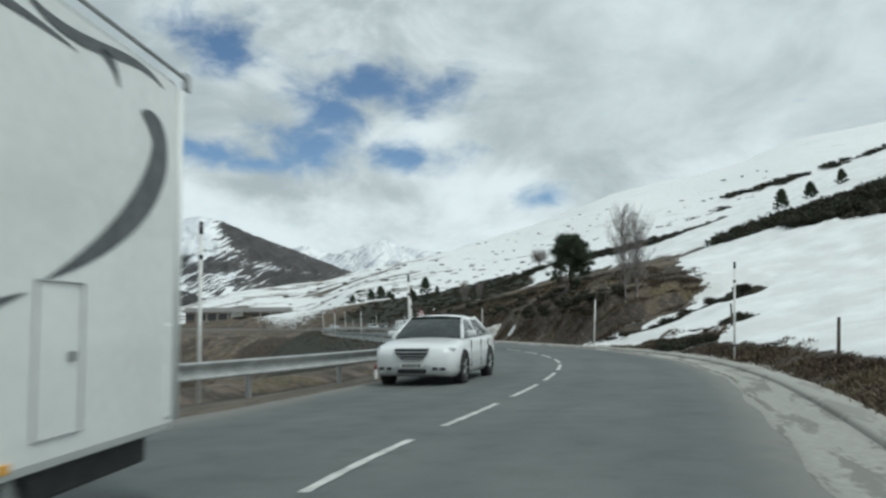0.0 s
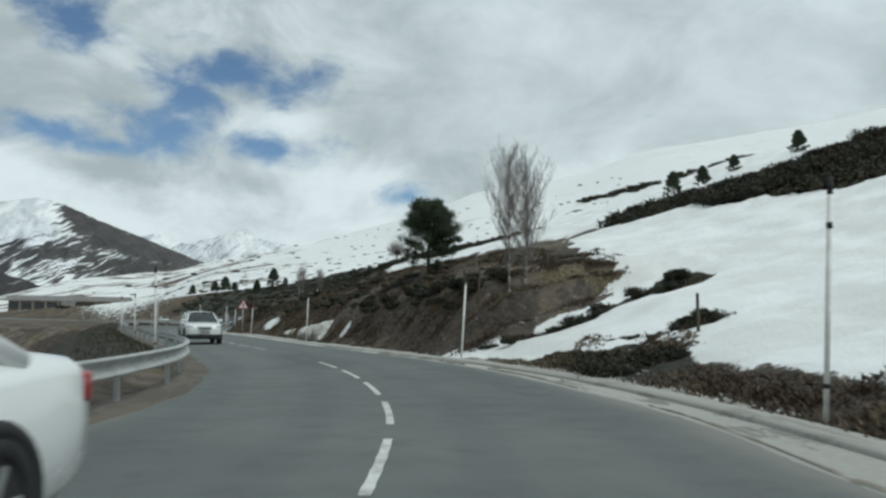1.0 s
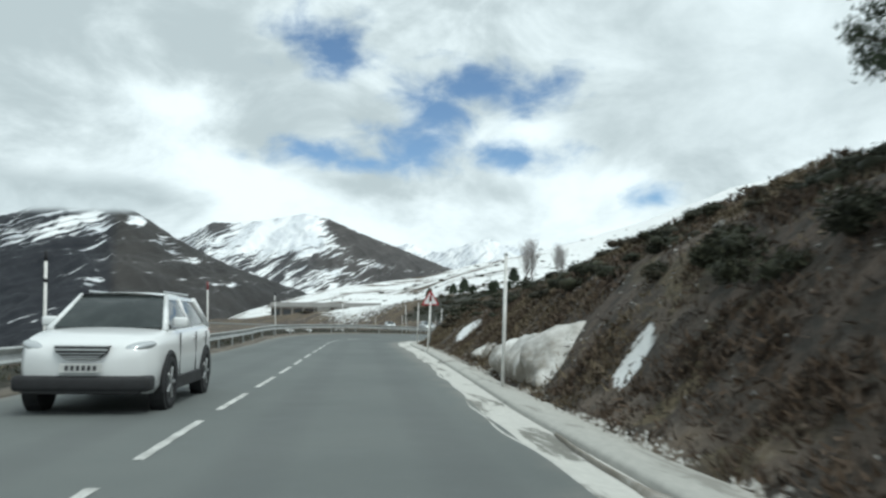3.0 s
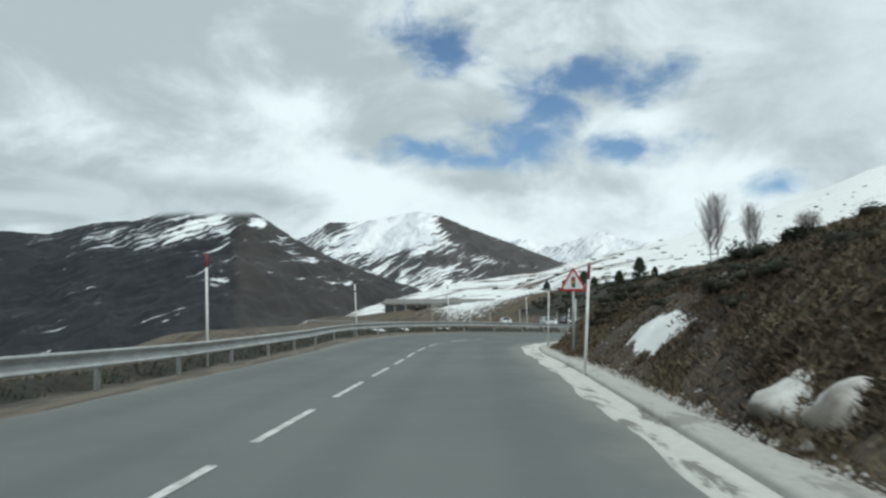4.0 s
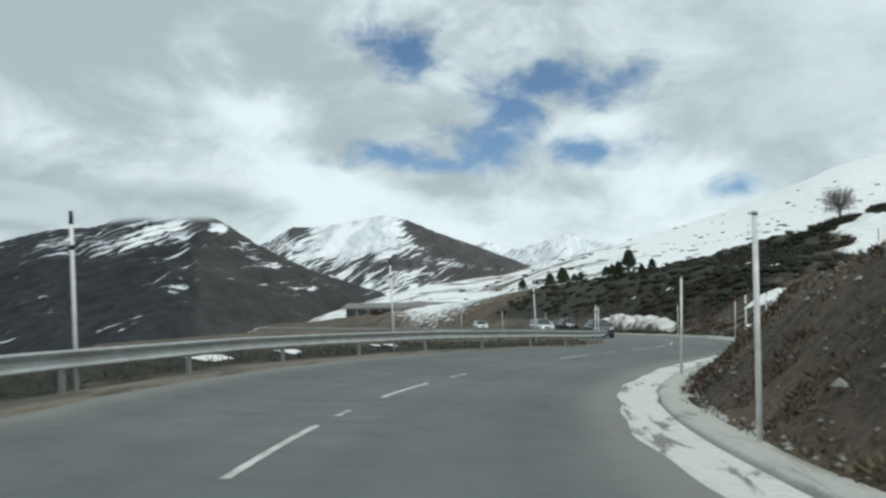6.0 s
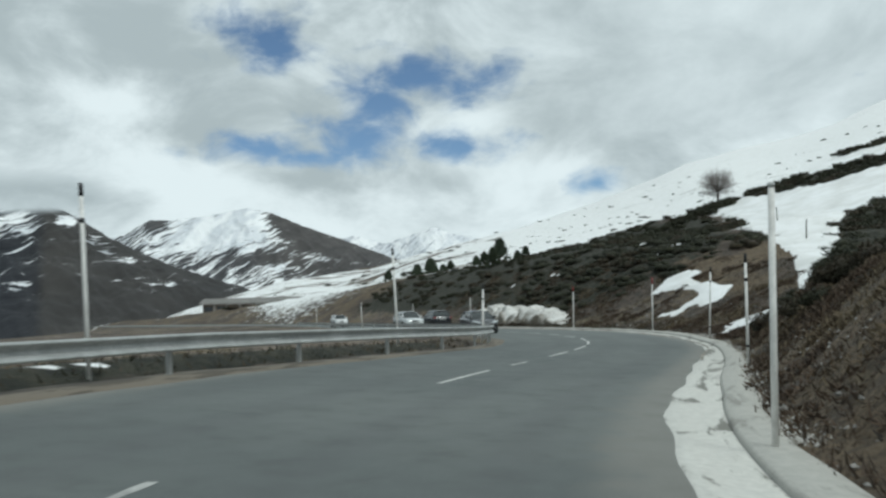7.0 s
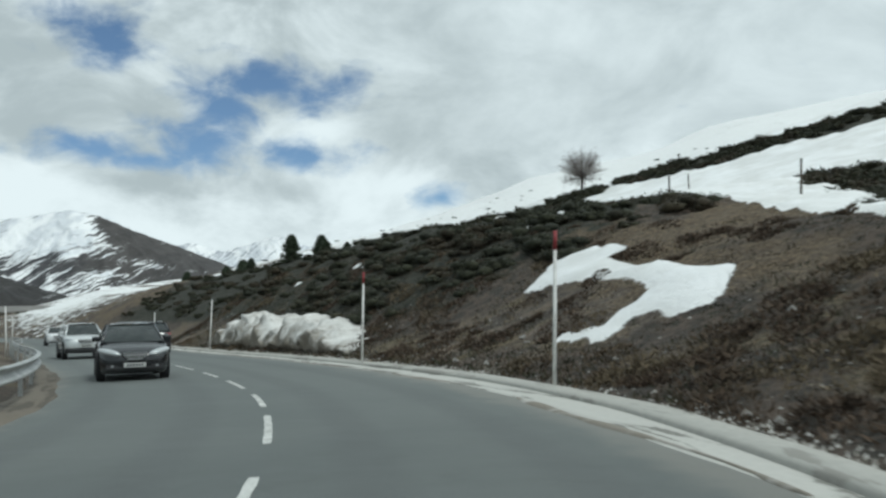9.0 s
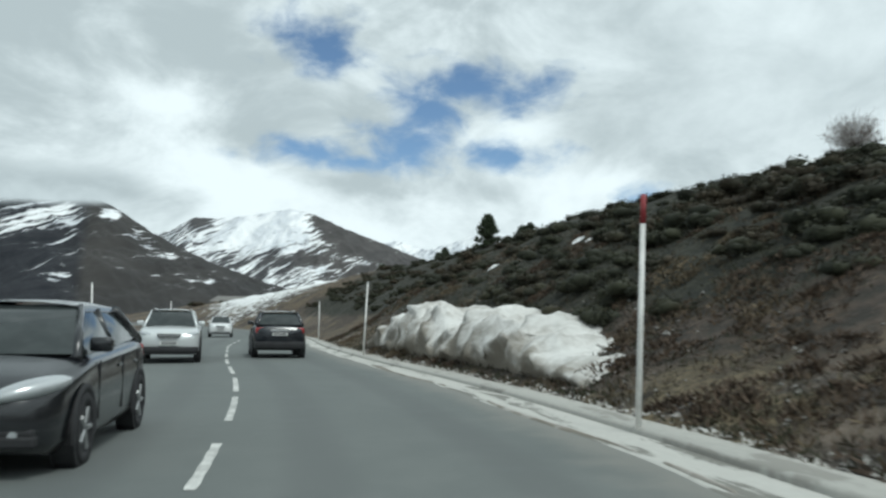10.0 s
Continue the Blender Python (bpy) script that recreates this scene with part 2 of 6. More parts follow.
M_GROUND, M_ASPHALT = ground_material(), asphalt_material()
M_GUTTER = gutter_material("salt_whitened_concrete_gutter", (0.63, 0.62, 0.58), (0.19, 0.185, 0.165), 0.57)
M_KERB = gutter_material("grey_concrete_kerb", (0.46, 0.45, 0.415), (0.27, 0.26, 0.235), 0.58)
M_VERGE = gutter_material("dry_earth_verge", (0.20, 0.172, 0.135), (0.085, 0.072, 0.056), 0.52)
M_LINE = paint("worn_white_road_paint", (0.66, 0.66, 0.63), 0.7, 0, 0.22, 3.0)
M_WORN = paint("rubbed_off_road_paint", (0.52, 0.52, 0.50), 0.8, 0, 0.25, 3.0)
M_POLE = paint("off_white_pole_paint", (0.80, 0.79, 0.76), 0.55, 0, 0.12)
M_RED = paint("faded_red_paint", (0.28, 0.03, 0.035), 0.5)
M_BLACK = paint("black_rubber", (0.02, 0.02, 0.022), 0.75)
M_ZINC = paint("weathered_galvanised_steel", (0.50, 0.51, 0.50), 0.48, 0.55, 0.14, 2.0)
# near-black rock tones: the shade on this mountain's west face is painted in
M_MOUNT_A = mountain_material("shade_toned_mountain_rock_and_snow", (0.006, 0.008, 0.013), (0.021, 0.023, 0.029), (0.046, 0.042, 0.038))
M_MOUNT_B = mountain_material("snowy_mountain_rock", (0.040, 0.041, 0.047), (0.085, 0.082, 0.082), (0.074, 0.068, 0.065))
# pale bluish rock: the haze of distance is put into these peaks' colour
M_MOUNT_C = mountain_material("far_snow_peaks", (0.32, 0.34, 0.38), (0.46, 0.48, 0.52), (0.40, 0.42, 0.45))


# ---- mesh helpers ----
def part(name, bm, mat, parent=None, label="", smooth=False):
    me = bpy.data.meshes.new(name)
    bm.to_mesh(me)
    bm.free()
    me.materials.append(mat)
    if smooth:
        me.shade_smooth()
    ob = new(name, me)
    if parent is not None:
        ob.parent = parent
    if label:
        ob["label"] = label
    return ob


def thing(name, label, category, group="", at=None, kind=""):
    ob = new(name)
    if at is not None:
        ob.matrix_basis = at
    return tagged(ob, label, category, group, kind)


def box(bm, x0, x1, y0, y1, z0, z1, bevel=0.0):
    r = bmesh.ops.create_cube(bm, size=1.0, matrix=Matrix.Translation(((x0 + x1) / 2, (y0 + y1) / 2, (z0 + z1) / 2)) @ Matrix.Diagonal((x1 - x0, y1 - y0, z1 - z0, 1)))
    if bevel:
        edges = list({e for v in r["verts"] for e in v.link_edges})
        bmesh.ops.bevel(bm, geom=edges, offset=bevel, segments=2, affect="EDGES", profile=0.5)


def tube(bm, a, b, r0, r1=None, sides=8):
    a, b = Vector(a), Vector(b)
    q = (b - a).to_track_quat("Z", "Y").to_matrix().to_4x4()
    bmesh.ops.create_cone(bm, cap_ends=True, segments=sides, radius1=r0, radius2=r0 if r1 is None else r1, depth=(b - a).length,
                          matrix=Matrix.Translation((a + b) / 2) @ q)


def from_grid(name, verts, rows, cols, mat, attrs=None, smooth=True):
    """A sheet from rows x cols vertices."""
    idx = np.arange(rows * cols).reshape(rows, cols)
    faces = np.stack([idx[:-1, :-1], idx[:-1, 1:], idx[1:, 1:], idx[1:, :-1]], -1).reshape(-1, 4)
    me = bpy.data.meshes.new(name)
    me.from_pydata(verts.reshape(-1, 3).tolist(), [], faces.tolist())
    for key, val in (attrs or {}).items():
        me.attributes.new(key, "FLOAT", "POINT").data.foreach_set("value", np.asarray(val, np.float32).ravel())
    me.materials.append(mat)
    if smooth:
        me.shade_smooth()
    return new(name, me)


def step(a, b, v):
    k = np.clip((v - a) / (b - a), 0, 1)
    return k * k * (3 - 2 * k)


def fractal(x, y, scale, octaves=5, seed=0):
    """Smooth value noise in about -1..1."""
    total, amp = np.zeros_like(x), 1.0
    for o in range(octaves):
        f = scale * 2 ** o
        u, v = x * f + 17.3 * (seed + o), y * f - 9.1 * (seed + o)
        iu, iv = np.floor(u), np.floor(v)
        fu, fv = u - iu, v - iv
        fu, fv = fu * fu * (3 - 2 * fu), fv * fv * (3 - 2 * fv)
        hsh = lambda p, q: np.modf(np.abs(np.sin(p * 127.1 + q * 311.7 + seed * 7.7) * 43758.5453))[0] * 2 - 1
        total += amp * ((hsh(iu, iv) * (1 - fu) + hsh(iu + 1, iv) * fu) * (1 - fv) + (hsh(iu, iv + 1) * (1 - fu) + hsh(iu + 1, iv + 1) * fu) * fv)
        amp *= 0.5
    return total / 1.6


# ---- the line of the road ----
CENTRE = np.array(((-9.5, -52), (-5.4, -24.5), (-3.71, -11.64), (-2.09, 0.25), (-0.94, 7.19), (0.76, 13.08), (2.52, 19.86), (3.82, 27.69), (3.87, 35.62),
          (2.97, 43.46), (1.41, 51.21), (-0.37, 58.86), (-2.55, 68.55), (-4.82, 78.35), (-7.05, 88.14), (-8.89, 96.02), (-10.41, 104.21),
          (-10.78, 111.44), (-10.04, 118.72), (-8.34, 125.67), (-6.19, 132.36), (-4.48, 139.05), (-3.99, 145.91), (-4.52, 152.78),
          (-5.79, 158.7), (-7.88, 165.53), (-10.37, 172.31), (-13.56, 180.03), (-16.54, 187.77), (-19.43, 195.53), (-27.5, 219.0), (-42, 250), (-75, 300), (-140, 380)))


def spline(points, spacing):
    p = np.vstack([2 * points[0] - points[1], points, 2 * points[-1] - points[-2]])
    out = []
    for i in range(1, len(p) - 2):
        n = max(2, int(np.linalg.norm(p[i + 1] - p[i]) / spacing))
        u = np.linspace(0, 1, n, endpoint=False)[:, None]
        a, b, c, d = p[i - 1], p[i], p[i + 1], p[i + 2]
        out.append(0.5 * (2 * b + (c - a) * u + (2 * a - 5 * b + 4 * c - d) * u * u + (3 * b - a - 3 * c + d) * u ** 3))
    return np.vstack(out)


LINE = spline(CENTRE, 0.6)
for _ in range(6):
    LINE[1:-1] = (LINE[:-2] + 2 * LINE[1:-1] + LINE[2:]) / 4
TAN = np.gradient(LINE, axis=0)
TAN /= np.linalg.norm(TAN, axis=1)[:, None]
RIGHT = np.stack([TAN[:, 1], -TAN[:, 0]], 1)
RUN = np.r_[0, np.cumsum(np.linalg.norm(np.diff(LINE, axis=0), axis=1))]
Y0, Y1 = LINE[0, 1], LINE[-1, 1]


def road_z(y):
    return -0.0052 * np.clip(y, -60, 220)


def left_edge(y):
    return np.interp(y, (0, 11, 26, 34, 45, 60, 85, 93, 105, 112, 117, 122, 128, 135, 142, 152, 170, 196), (4.3, 4.4, 3.8, 3.4, 3.5, 3.75, 4.0, 4.0, 4.25, 4.35, 4.15, 3.95, 3.6, 3.45, 3.5, 3.7, 3.9, 4.1))


def gutter_in(y):
    return np.interp(y, (30, 44, 50, 60, 70, 78, 95, 125, 133, 141, 150, 156, 175), (3.9, 3.55, 3.5, 3.52, 3.8, 3.95, 4.15, 4.22, 4.0, 3.98, 4.1, 3.98, 4.05))


def kerb_out(y):
    return np.interp(y, (20, 34, 44, 50, 60, 70, 78, 90, 100, 124, 131, 137, 143, 150, 160, 175), (5.35, 5.2, 4.62, 4.55, 4.6, 4.85, 5.05, 5.3, 5.45, 5.45, 5.2, 4.95, 4.95, 5.4, 5.32, 5.25))


def camber(y, e):
    """How far the banked surface lies above or below the middle of the road."""
    deg = np.interp(y, (-10, 0, 9, 33, 41, 50, 69, 82, 98, 108, 116, 124, 131, 139, 147, 155, 180), (0, -0.5, 0.45, 0.4, 0.7, 0.2, 0.1, 0.2, -1.05, -1.5, -1.95, -1.65, -1.6, -1.1, -0.2, 0.5, 0.3))
    outer = np.interp(y, (96, 105, 112, 123, 130, 137), (0, -1.9, -2.6, -2.6, -1.4, 0))
    return np.clip(e, -9, 9) * np.tan(np.radians(deg)) + np.clip(e, -7, 0) * np.tan(np.radians(outer))


def station(y):
    """Centre, tangent and right-hand normal of the road where it crosses y."""
    k = np.interp(y, LINE[:, 1], np.arange(len(LINE)))
    i = min(int(k), len(LINE) - 2)
    f = k - i
    return LINE[i] * (1 - f) + LINE[i + 1] * f, TAN[i], RIGHT[i]


def beside(y, e, z=0.0):
    p, _, r = station(y)
    return Vector((p[0] + r[0] * e, p[1] + r[1] * e, float(road_z(p[1]) + camber(p[1], e)) + z))


def offsets(x, y):
    """The nearest point of the road's line: its y, and the signed distance from it, right positive."""
    flat = np.stack([np.ravel(x), np.ravel(y)], 1)
    best, at = np.full(len(flat), 1e18), np.zeros(len(flat), int)
    for k in range(0, len(LINE), 2):
        d = ((flat - LINE[k]) ** 2).sum(1)
        m = d < best
        best[m], at[m] = d[m], k
    q = flat - LINE[at]
    e = (q * RIGHT[at]).sum(1)
    e = np.where(np.abs(e) < 1e-6, 1e-6, e)
    return LINE[at, 1].reshape(np.shape(x)), (np.sign(e) * np.maximum(np.sqrt(best), np.abs(e))).reshape(np.shape(x))


# ---- the ground ----
BANK_Y = (-30, 30, 39, 43.6, 46, 57, 69, 81, 94, 106, 116, 126, 135, 138.5, 140.5, 143, 156, 172, 198)
BANK_H = ((0.5, 0.5, 0.7, 0.8, 2.8, 2.8, 2.5, 2.0, 1.9, 2.6, 2.3, 2.2, 2.5, 2.1, 1.2, 0.7, 0.9, 1.0, 1.1),
          (0.9, 0.9, 1.6, 1.9, 3.6, 4.3, 4.1, 3.3, 3.0, 3.4, 3.2, 3.1, 3.5, 3.4, 2.5, 1.5, 2.2, 2.7, 3.0),
          (1.7, 1.8, 2.6, 3.1, 3.95, 5.1, 4.9, 4.5, 4.2, 4.4, 4.1, 3.9, 4.2, 4.3, 3.5, 2.8, 3.7, 5.15, 5.5),
          (2.6, 3.0, 4.0, 4.7, 5.1, 6.2, 6.0, 5.9, 5.8, 5.8, 5.4, 4.8, 4.9, 5.0, 4.4, 3.9, 4.3, 6.9, 7.7))
HILL_B = (-180, -60, -40, -30, -21.5, -14, -7, -2, 6.7, 13, 19, 26, 31.5, 60, 90, 130, 180)
HILL_T = (-0.09, -0.10, -0.10, -0.075, 0.0, 0.04, 0.058, 0.08, 0.12, 0.159, 0.181, 0.21, 0.222, 0.30, 0.30, 0.2, -0.05)
HUB = (-3.0, 78.0)


def ground_height(x, y):
    yc, e = offsets(x, y)
    rz = road_z(yc) + camber(yc, e) * (1 - step(12, 40, np.abs(e)))
    rows = [np.interp(yc, BANK_Y, h) for h in BANK_H]
    hem = (5.42 - kerb_out(yc)) * (1 - step(6, 10, e))
    er = e + hem
    knots = (5.3, 5.9, 8.0, 10.5, 15.0, 20.0)
    hs = [np.zeros_like(yc), 0.12 + 0 * yc] + rows
    right = hs[-1] + np.interp(yc, (95, 140, 200, 232, 262, 300), (0.32, 0.14, 0.14, 0.19, 0.12, 0.06)) * np.clip(e - 20, 0, 25)
    right = right + np.interp(yc, (95, 150, 200, 232, 262, 300), (0.32, 0.38, 0.36, 0.30, 0.12, 0.06)) * np.maximum(e - 45, 0)
    for i in range(5):
        k = np.clip((er - knots[i]) / (knots[i + 1] - knots[i]), 0, 1)
        right = np.where(e < 20, np.where(er >= knots[i], hs[i] + (hs[i + 1] - hs[i]) * k, right), right)
    le = left_edge(yc)
    g = -e - le
    cliff = step(1.5, 9, g) * 3.0 + np.maximum(g - 6, 0) * 0.42
    shelf = 0.35 * step(2, 12, g) + 0.02 * np.maximum(g - 8, 0) + 0.45 * np.maximum(g - np.clip(3 + 0.42 * (yc - 112), 2, 60), 0)
    k = step(118, 160, yc)
    left = 0.22 * step(0.6, 1.6, g) - (cliff * (1 - k) + shelf * k)
    near = np.where(er > 5.3, right, np.where(g > 0, left, 0.0)) + rz
    rough = step(6, 12, np.abs(e)) * (0.30 * fractal(x, y, 0.22, 4, 3) + 0.12 * fractal(x, y, 0.9, 3, 5)) + step(20, 90, np.abs(e)) * 2.2 * fractal(x, y, 0.02, 4, 7)
    near = near + rough
    inside = (er < 5.35) & (g < 0.05)
    near = np.where(inside, rz - 0.25, near)
    dx, dy = x - HUB[0], y - HUB[1]
    r, b = np.hypot(dx, dy), np.degrees(np.arctan2(dx, dy))
    t = np.interp(b, HILL_B, HILL_T)
    far = t * np.minimum(r, 1400) * (0.62 + 0.38 * step(200, 1400, r)) - 0.12 * np.maximum(r - 1400, 0) + 0.012 * np.minimum(r, 1400) * fractal(x, y, 0.006, 5, 11) * step(150, 500, r) + 1.0
    floor_ = step(-27, -22, b) * (1 - step(-11, -6, b))
    far = far * (1 - floor_) + floor_ * (t * 1400 * step(380, 1500, r) / step(380, 1500, 1400.0) - 2.5 - 0.12 * np.maximum(r - 1400, 0) + 0.012 * np.minimum(r, 1400) * fractal(x, y, 0.006, 5, 11) * step(600, 900, r))
    m = step(140, 480, r)
    return near * (1 - m) + far * m, yc, e, g, r, b


def stretch(lo, hi, fine, reach, grow):
    mid = list(np.arange(lo, hi + fine, fine))
    a, d = [], fine
    while sum(a) < reach:
        d *= grow
        a.append(d)
    run = np.cumsum(a)
    return np.array([*(lo - run[::-1]), *mid, *(mid[-1] + run)])


# snow left lying: y along the road, offset, half length, half width, slant
PATCHES = ((83.3, 6.55, 2.6, 0.55, 0.05), (190.2, 12.2, 1.6, 0.5, 0), (176.4, 13.6, 1.5, 0.45, 0), (183.6, 14.0, 1.6, 0.45, 0),
           (170.8, 16.9, 1.7, 0.5, 0.2), (171.7, 18.7, 2.2, 0.6, 0.2), (178, 20, 3, 0.8, 0), (192, 16, 3, 0.6, 0), (205, 24, 6, 1.0, 0), (156.3, 7.6, 0.5, 0.3, 0),
           (112.0, -5.75, 0.9, 0.45, 0), (115.7, -5.5, 0.7, 0.5, 0), (118.4, -5.4, 0.9, 0.3, 0), (120.6, -5.5, 0.9, 0.45, 0), (104, -5.6, 0.8, 0.3, 0))


# winding snow tongues: half width, then points (y along the road, offset)
TONGUES = ((0.24, (59.75, 5.55), (59.3, 5.68)), (0.10, (59.1, 5.78), (58.8, 5.95), (58.45, 6.15)))
# dark scrub: half width, then points (x, y)
BELTS = ((1.2, (23.9, 68.6), (29, 70.5), (36, 72.5), (45, 76), (58, 82)), (1.0, (27.3, 61), (31.7, 62.5), (40, 66), (50, 70)),
         (0.55, (10.3, 43.0), (12.0, 43.2), (13.6, 44.0)), (1.15, (14.6, 43.8), (16.2, 45.0), (17.0, 45.4)), (1.35, (10.0, 34.0), (10.7, 35.6), (11.2, 36.6)),
         (0.75, (13.1, 37.8), (13.7, 38.4)), (0.22, (10.9, 39.2), (12.2, 37.8)), (0.3, (9.4, 39.2), (9.9, 38.4)), (1.5, (2.6, 140.6), (5.5, 140.8), (10, 141)), (1.8, (0.8, 128), (3.2, 134), (4.4, 137)), (3.2, (8, 222), (18, 234), (30, 243)))
HEATH_X, HEATH_Y = (7.6, 10.5, 14, 22, 52, 84, 160), (146, 156, 168, 182, 228, 263, 335)


# outlines in plan: snow lying on the mound and in the gully, scrub on the upper slopes
SNOWFIELDS = (((2.7, 165.2), (4.7, 168.7), (6.0, 167.6), (6.0, 164.3), (5.0, 165.0), (5.5, 160.8), (6.0, 157.2), (4.6, 155.6), (3.8, 155.7), (3.5, 157.2), (2.3, 156.3), (2.2, 157.6), (3.4, 158.1), (4.5, 158.6), (4.5, 160.2), (4.0, 162.5)),
              ((13.2, 173.5), (11.6, 163.6), (7.9, 152.3), (6.4, 148.2), (5.2, 146.6), (2.8, 146.9), (1.7, 144.6), (2.2, 143.5), (3.1, 143.5), (4.8, 143.0), (10.0, 143.2), (16.0, 147.5), (13.5, 151.5), (9.4, 150.8), (10.4, 154.4), (15.4, 165.3), (19.0, 174.0)))
SCRUBFIELDS = (((23.2, 68.0), (31.0, 55.6), (52.0, 58.0), (54.0, 72.0), (40.0, 78.0), (30.0, 76.5)), ((31.5, 238.0), (35.0, 248.0), (42.0, 234.0), (49.0, 226.0), (57.0, 219.5), (80.0, 216.0), (80.0, 204.0), (55.0, 211.0), (45.0, 214.0), (37.5, 220.0)))


def in_outline(u, v, pts):
    """Distance to an outline, positive within."""
    inside = np.zeros(np.shape(u), bool)
    for (a0, b0), (a1, b1) in zip(pts, pts[1:] + pts[:1]):
        cross = (b0 > v) != (b1 > v)
        inside ^= cross & (u < (a1 - a0) * (v - b0) / (b1 - b0 if b1 != b0 else 1e-9) + a0)
    return np.where(inside, 1, -1) * near_line(u, v, pts + pts[:1])


def near_line(u, v, pts):
    """Distance to a broken line."""
    best = np.full(np.shape(u), 1e9)
    for (a0, b0), (a1, b1) in zip(pts[:-1], pts[1:]):
        k = np.clip(((u - a0) * (a1 - a0) + (v - b0) * (b1 - b0)) / ((a1 - a0) ** 2 + (b1 - b0) ** 2), 0, 1)
        best = np.minimum(best, np.hypot(u - a0 - k * (a1 - a0), v - b0 - k * (b1 - b0)))
    return best


def scrub_cover(x, y, yc, e):
    slope = step(163, 169, yc) * step(8.0, 9.5, e) * (1 - step(-3, 3, e - np.interp(yc, (165, 172, 190, 202, 215, 232, 262), (19, 25, 39, 46, 53, 57, 60)))) * (1 - step(238, 262, yc)) * 0.85
    heath = step(-1, 2, x - np.interp(y, HEATH_Y, HEATH_X)) * step(-1, 2, y - 145.8 - 0.35 * (x - 7.7)) * (1 - step(47, 52, e))
    slope = np.maximum(slope, heath)
    for pts in SCRUBFIELDS:
        slope = np.maximum(slope, 0.55 + 0.45 * np.clip(in_outline(x, y, pts), -1.5, 1))
    for half, *pts in BELTS:
        slope = np.maximum(slope, 1.0 - 0.5 * near_line(x, y, pts) / half)
    brink = -e - left_edge(yc)
    return np.maximum(slope, 0.78 * step(0.45, 0.9, brink) * (1 - step(5, 11, brink)) * step(20, 60, yc) * (1 - step(128, 150, yc)))


def snow_cover(x, y, yc, e, r, b):
    """How much snow lies: over about 0.5 it hides the ground."""
    snow = 0.12 + 0 * x
    low = np.interp(yc, (30, 36, 38, 39.2, 40.5, 43.5), (7.2, 7.0, 6.1, 5.6, 5.3, 4.6))
    top = np.interp(e, (4.5, 5.2, 6.75, 8.3, 10.4, 12.4, 16.3, 20), (44.6, 44.2, 42.5, 43.1, 43.4, 45.0, 54, 61))
    field = step(-0.9, 0.9, e - low) * (1 - step(-0.8, 0.8, yc - top))
    gully = 0 * x
    for pts in SNOWFIELDS:
        gully = np.maximum(gully, np.clip(0.46 + 1.9 * in_outline(x, y, pts), 0, 1.1))
    upper = step(-3.5, 3.5, e - np.interp(yc, (28, 42, 45, 53, 90, 120, 130, 142, 160, 172, 190, 202, 215, 232, 262, 300), (23.5, 16.5, 16.5, 23.5, 23.5, 26.5, 26.5, 20.5, 20.5, 26, 40, 47, 54, 58, 26, 24))) * 0.9
    snow = np.maximum.reduce([snow, field, upper])
    for py, pe, ry, re, slant in PATCHES:
        snow = np.maximum(snow, 1.25 - 0.75 * np.hypot((yc - py) / ry, (e - pe - slant * (yc - py)) / re))
    for half, *pts in TONGUES:
        snow = np.maximum(snow, 1.25 - 0.75 * near_line(yc, e, pts) / half)
    snow = snow * (1 - step(0.45, 0.8, scrub_cover(x, y, yc, e)) * (snow < 1.01))
    snow = np.maximum(snow, gully)
    far = step(120, 300, r)
    plain = (1 - step(-17, -13, b)) * step(-34, -28, b) * (1 - step(570, 650, r))
    return np.maximum(snow, far * np.interp(b, (-180, -34, -22, -14, 180), (0.35, 0.3, 0.55, 0.95, 0.95)) * (1 - 0.5 * plain)), far


gx, gy = stretch(-24, 34, 0.42, 4600, 1.08), stretch(-16, 200, 0.46, 4600, 1.07)
GX, GY = np.meshgrid(gx, gy)
GZ, GYC, GE, GG, GR, GB = ground_height(GX, GY)
snow, far_side = snow_cover(GX, GY, GYC, GE, GR, GB)
GZ += 0.16 * step(0.4, 0.7, snow) * (np.abs(GE) > 6.2) * (1 - far_side)
grass = 0.5 + 0.5 * fractal(GX, GY, 0.05, 3, 21)
grass = np.where(GG > 0, 0.3, grass) + 0.35 * step(120, 140, GYC) * step(9, 16, GE)
ground = from_grid("ground", np.stack([GX, GY, GZ], -1), len(gy), len(gx), M_GROUND, {"snow": snow, "grass": grass, "scrub": scrub_cover(GX, GY, GYC, GE), "far": far_side * (0.26 + 1.45 * (1 - step(-16, 4, GB)))})
tagged(ground, "brown heather hillside with patches of old snow", "ground", kind="structure")


def lie(x, y):
    """Heights of the ground and the snow on it at arrays of places."""
    x, y = np.asarray(x, float), np.asarray(y, float)
    z, yc, e, g, r, b = ground_height(x, y)
    sn, far = snow_cover(x, y, yc, e, r, b)
    return z + 0.16 * step(0.4, 0.7, sn) * (np.abs(e) > 6.2) * (1 - far), sn


def ground_at(x, y):
    return float(lie([[x]], [[y]])[0][0, 0])


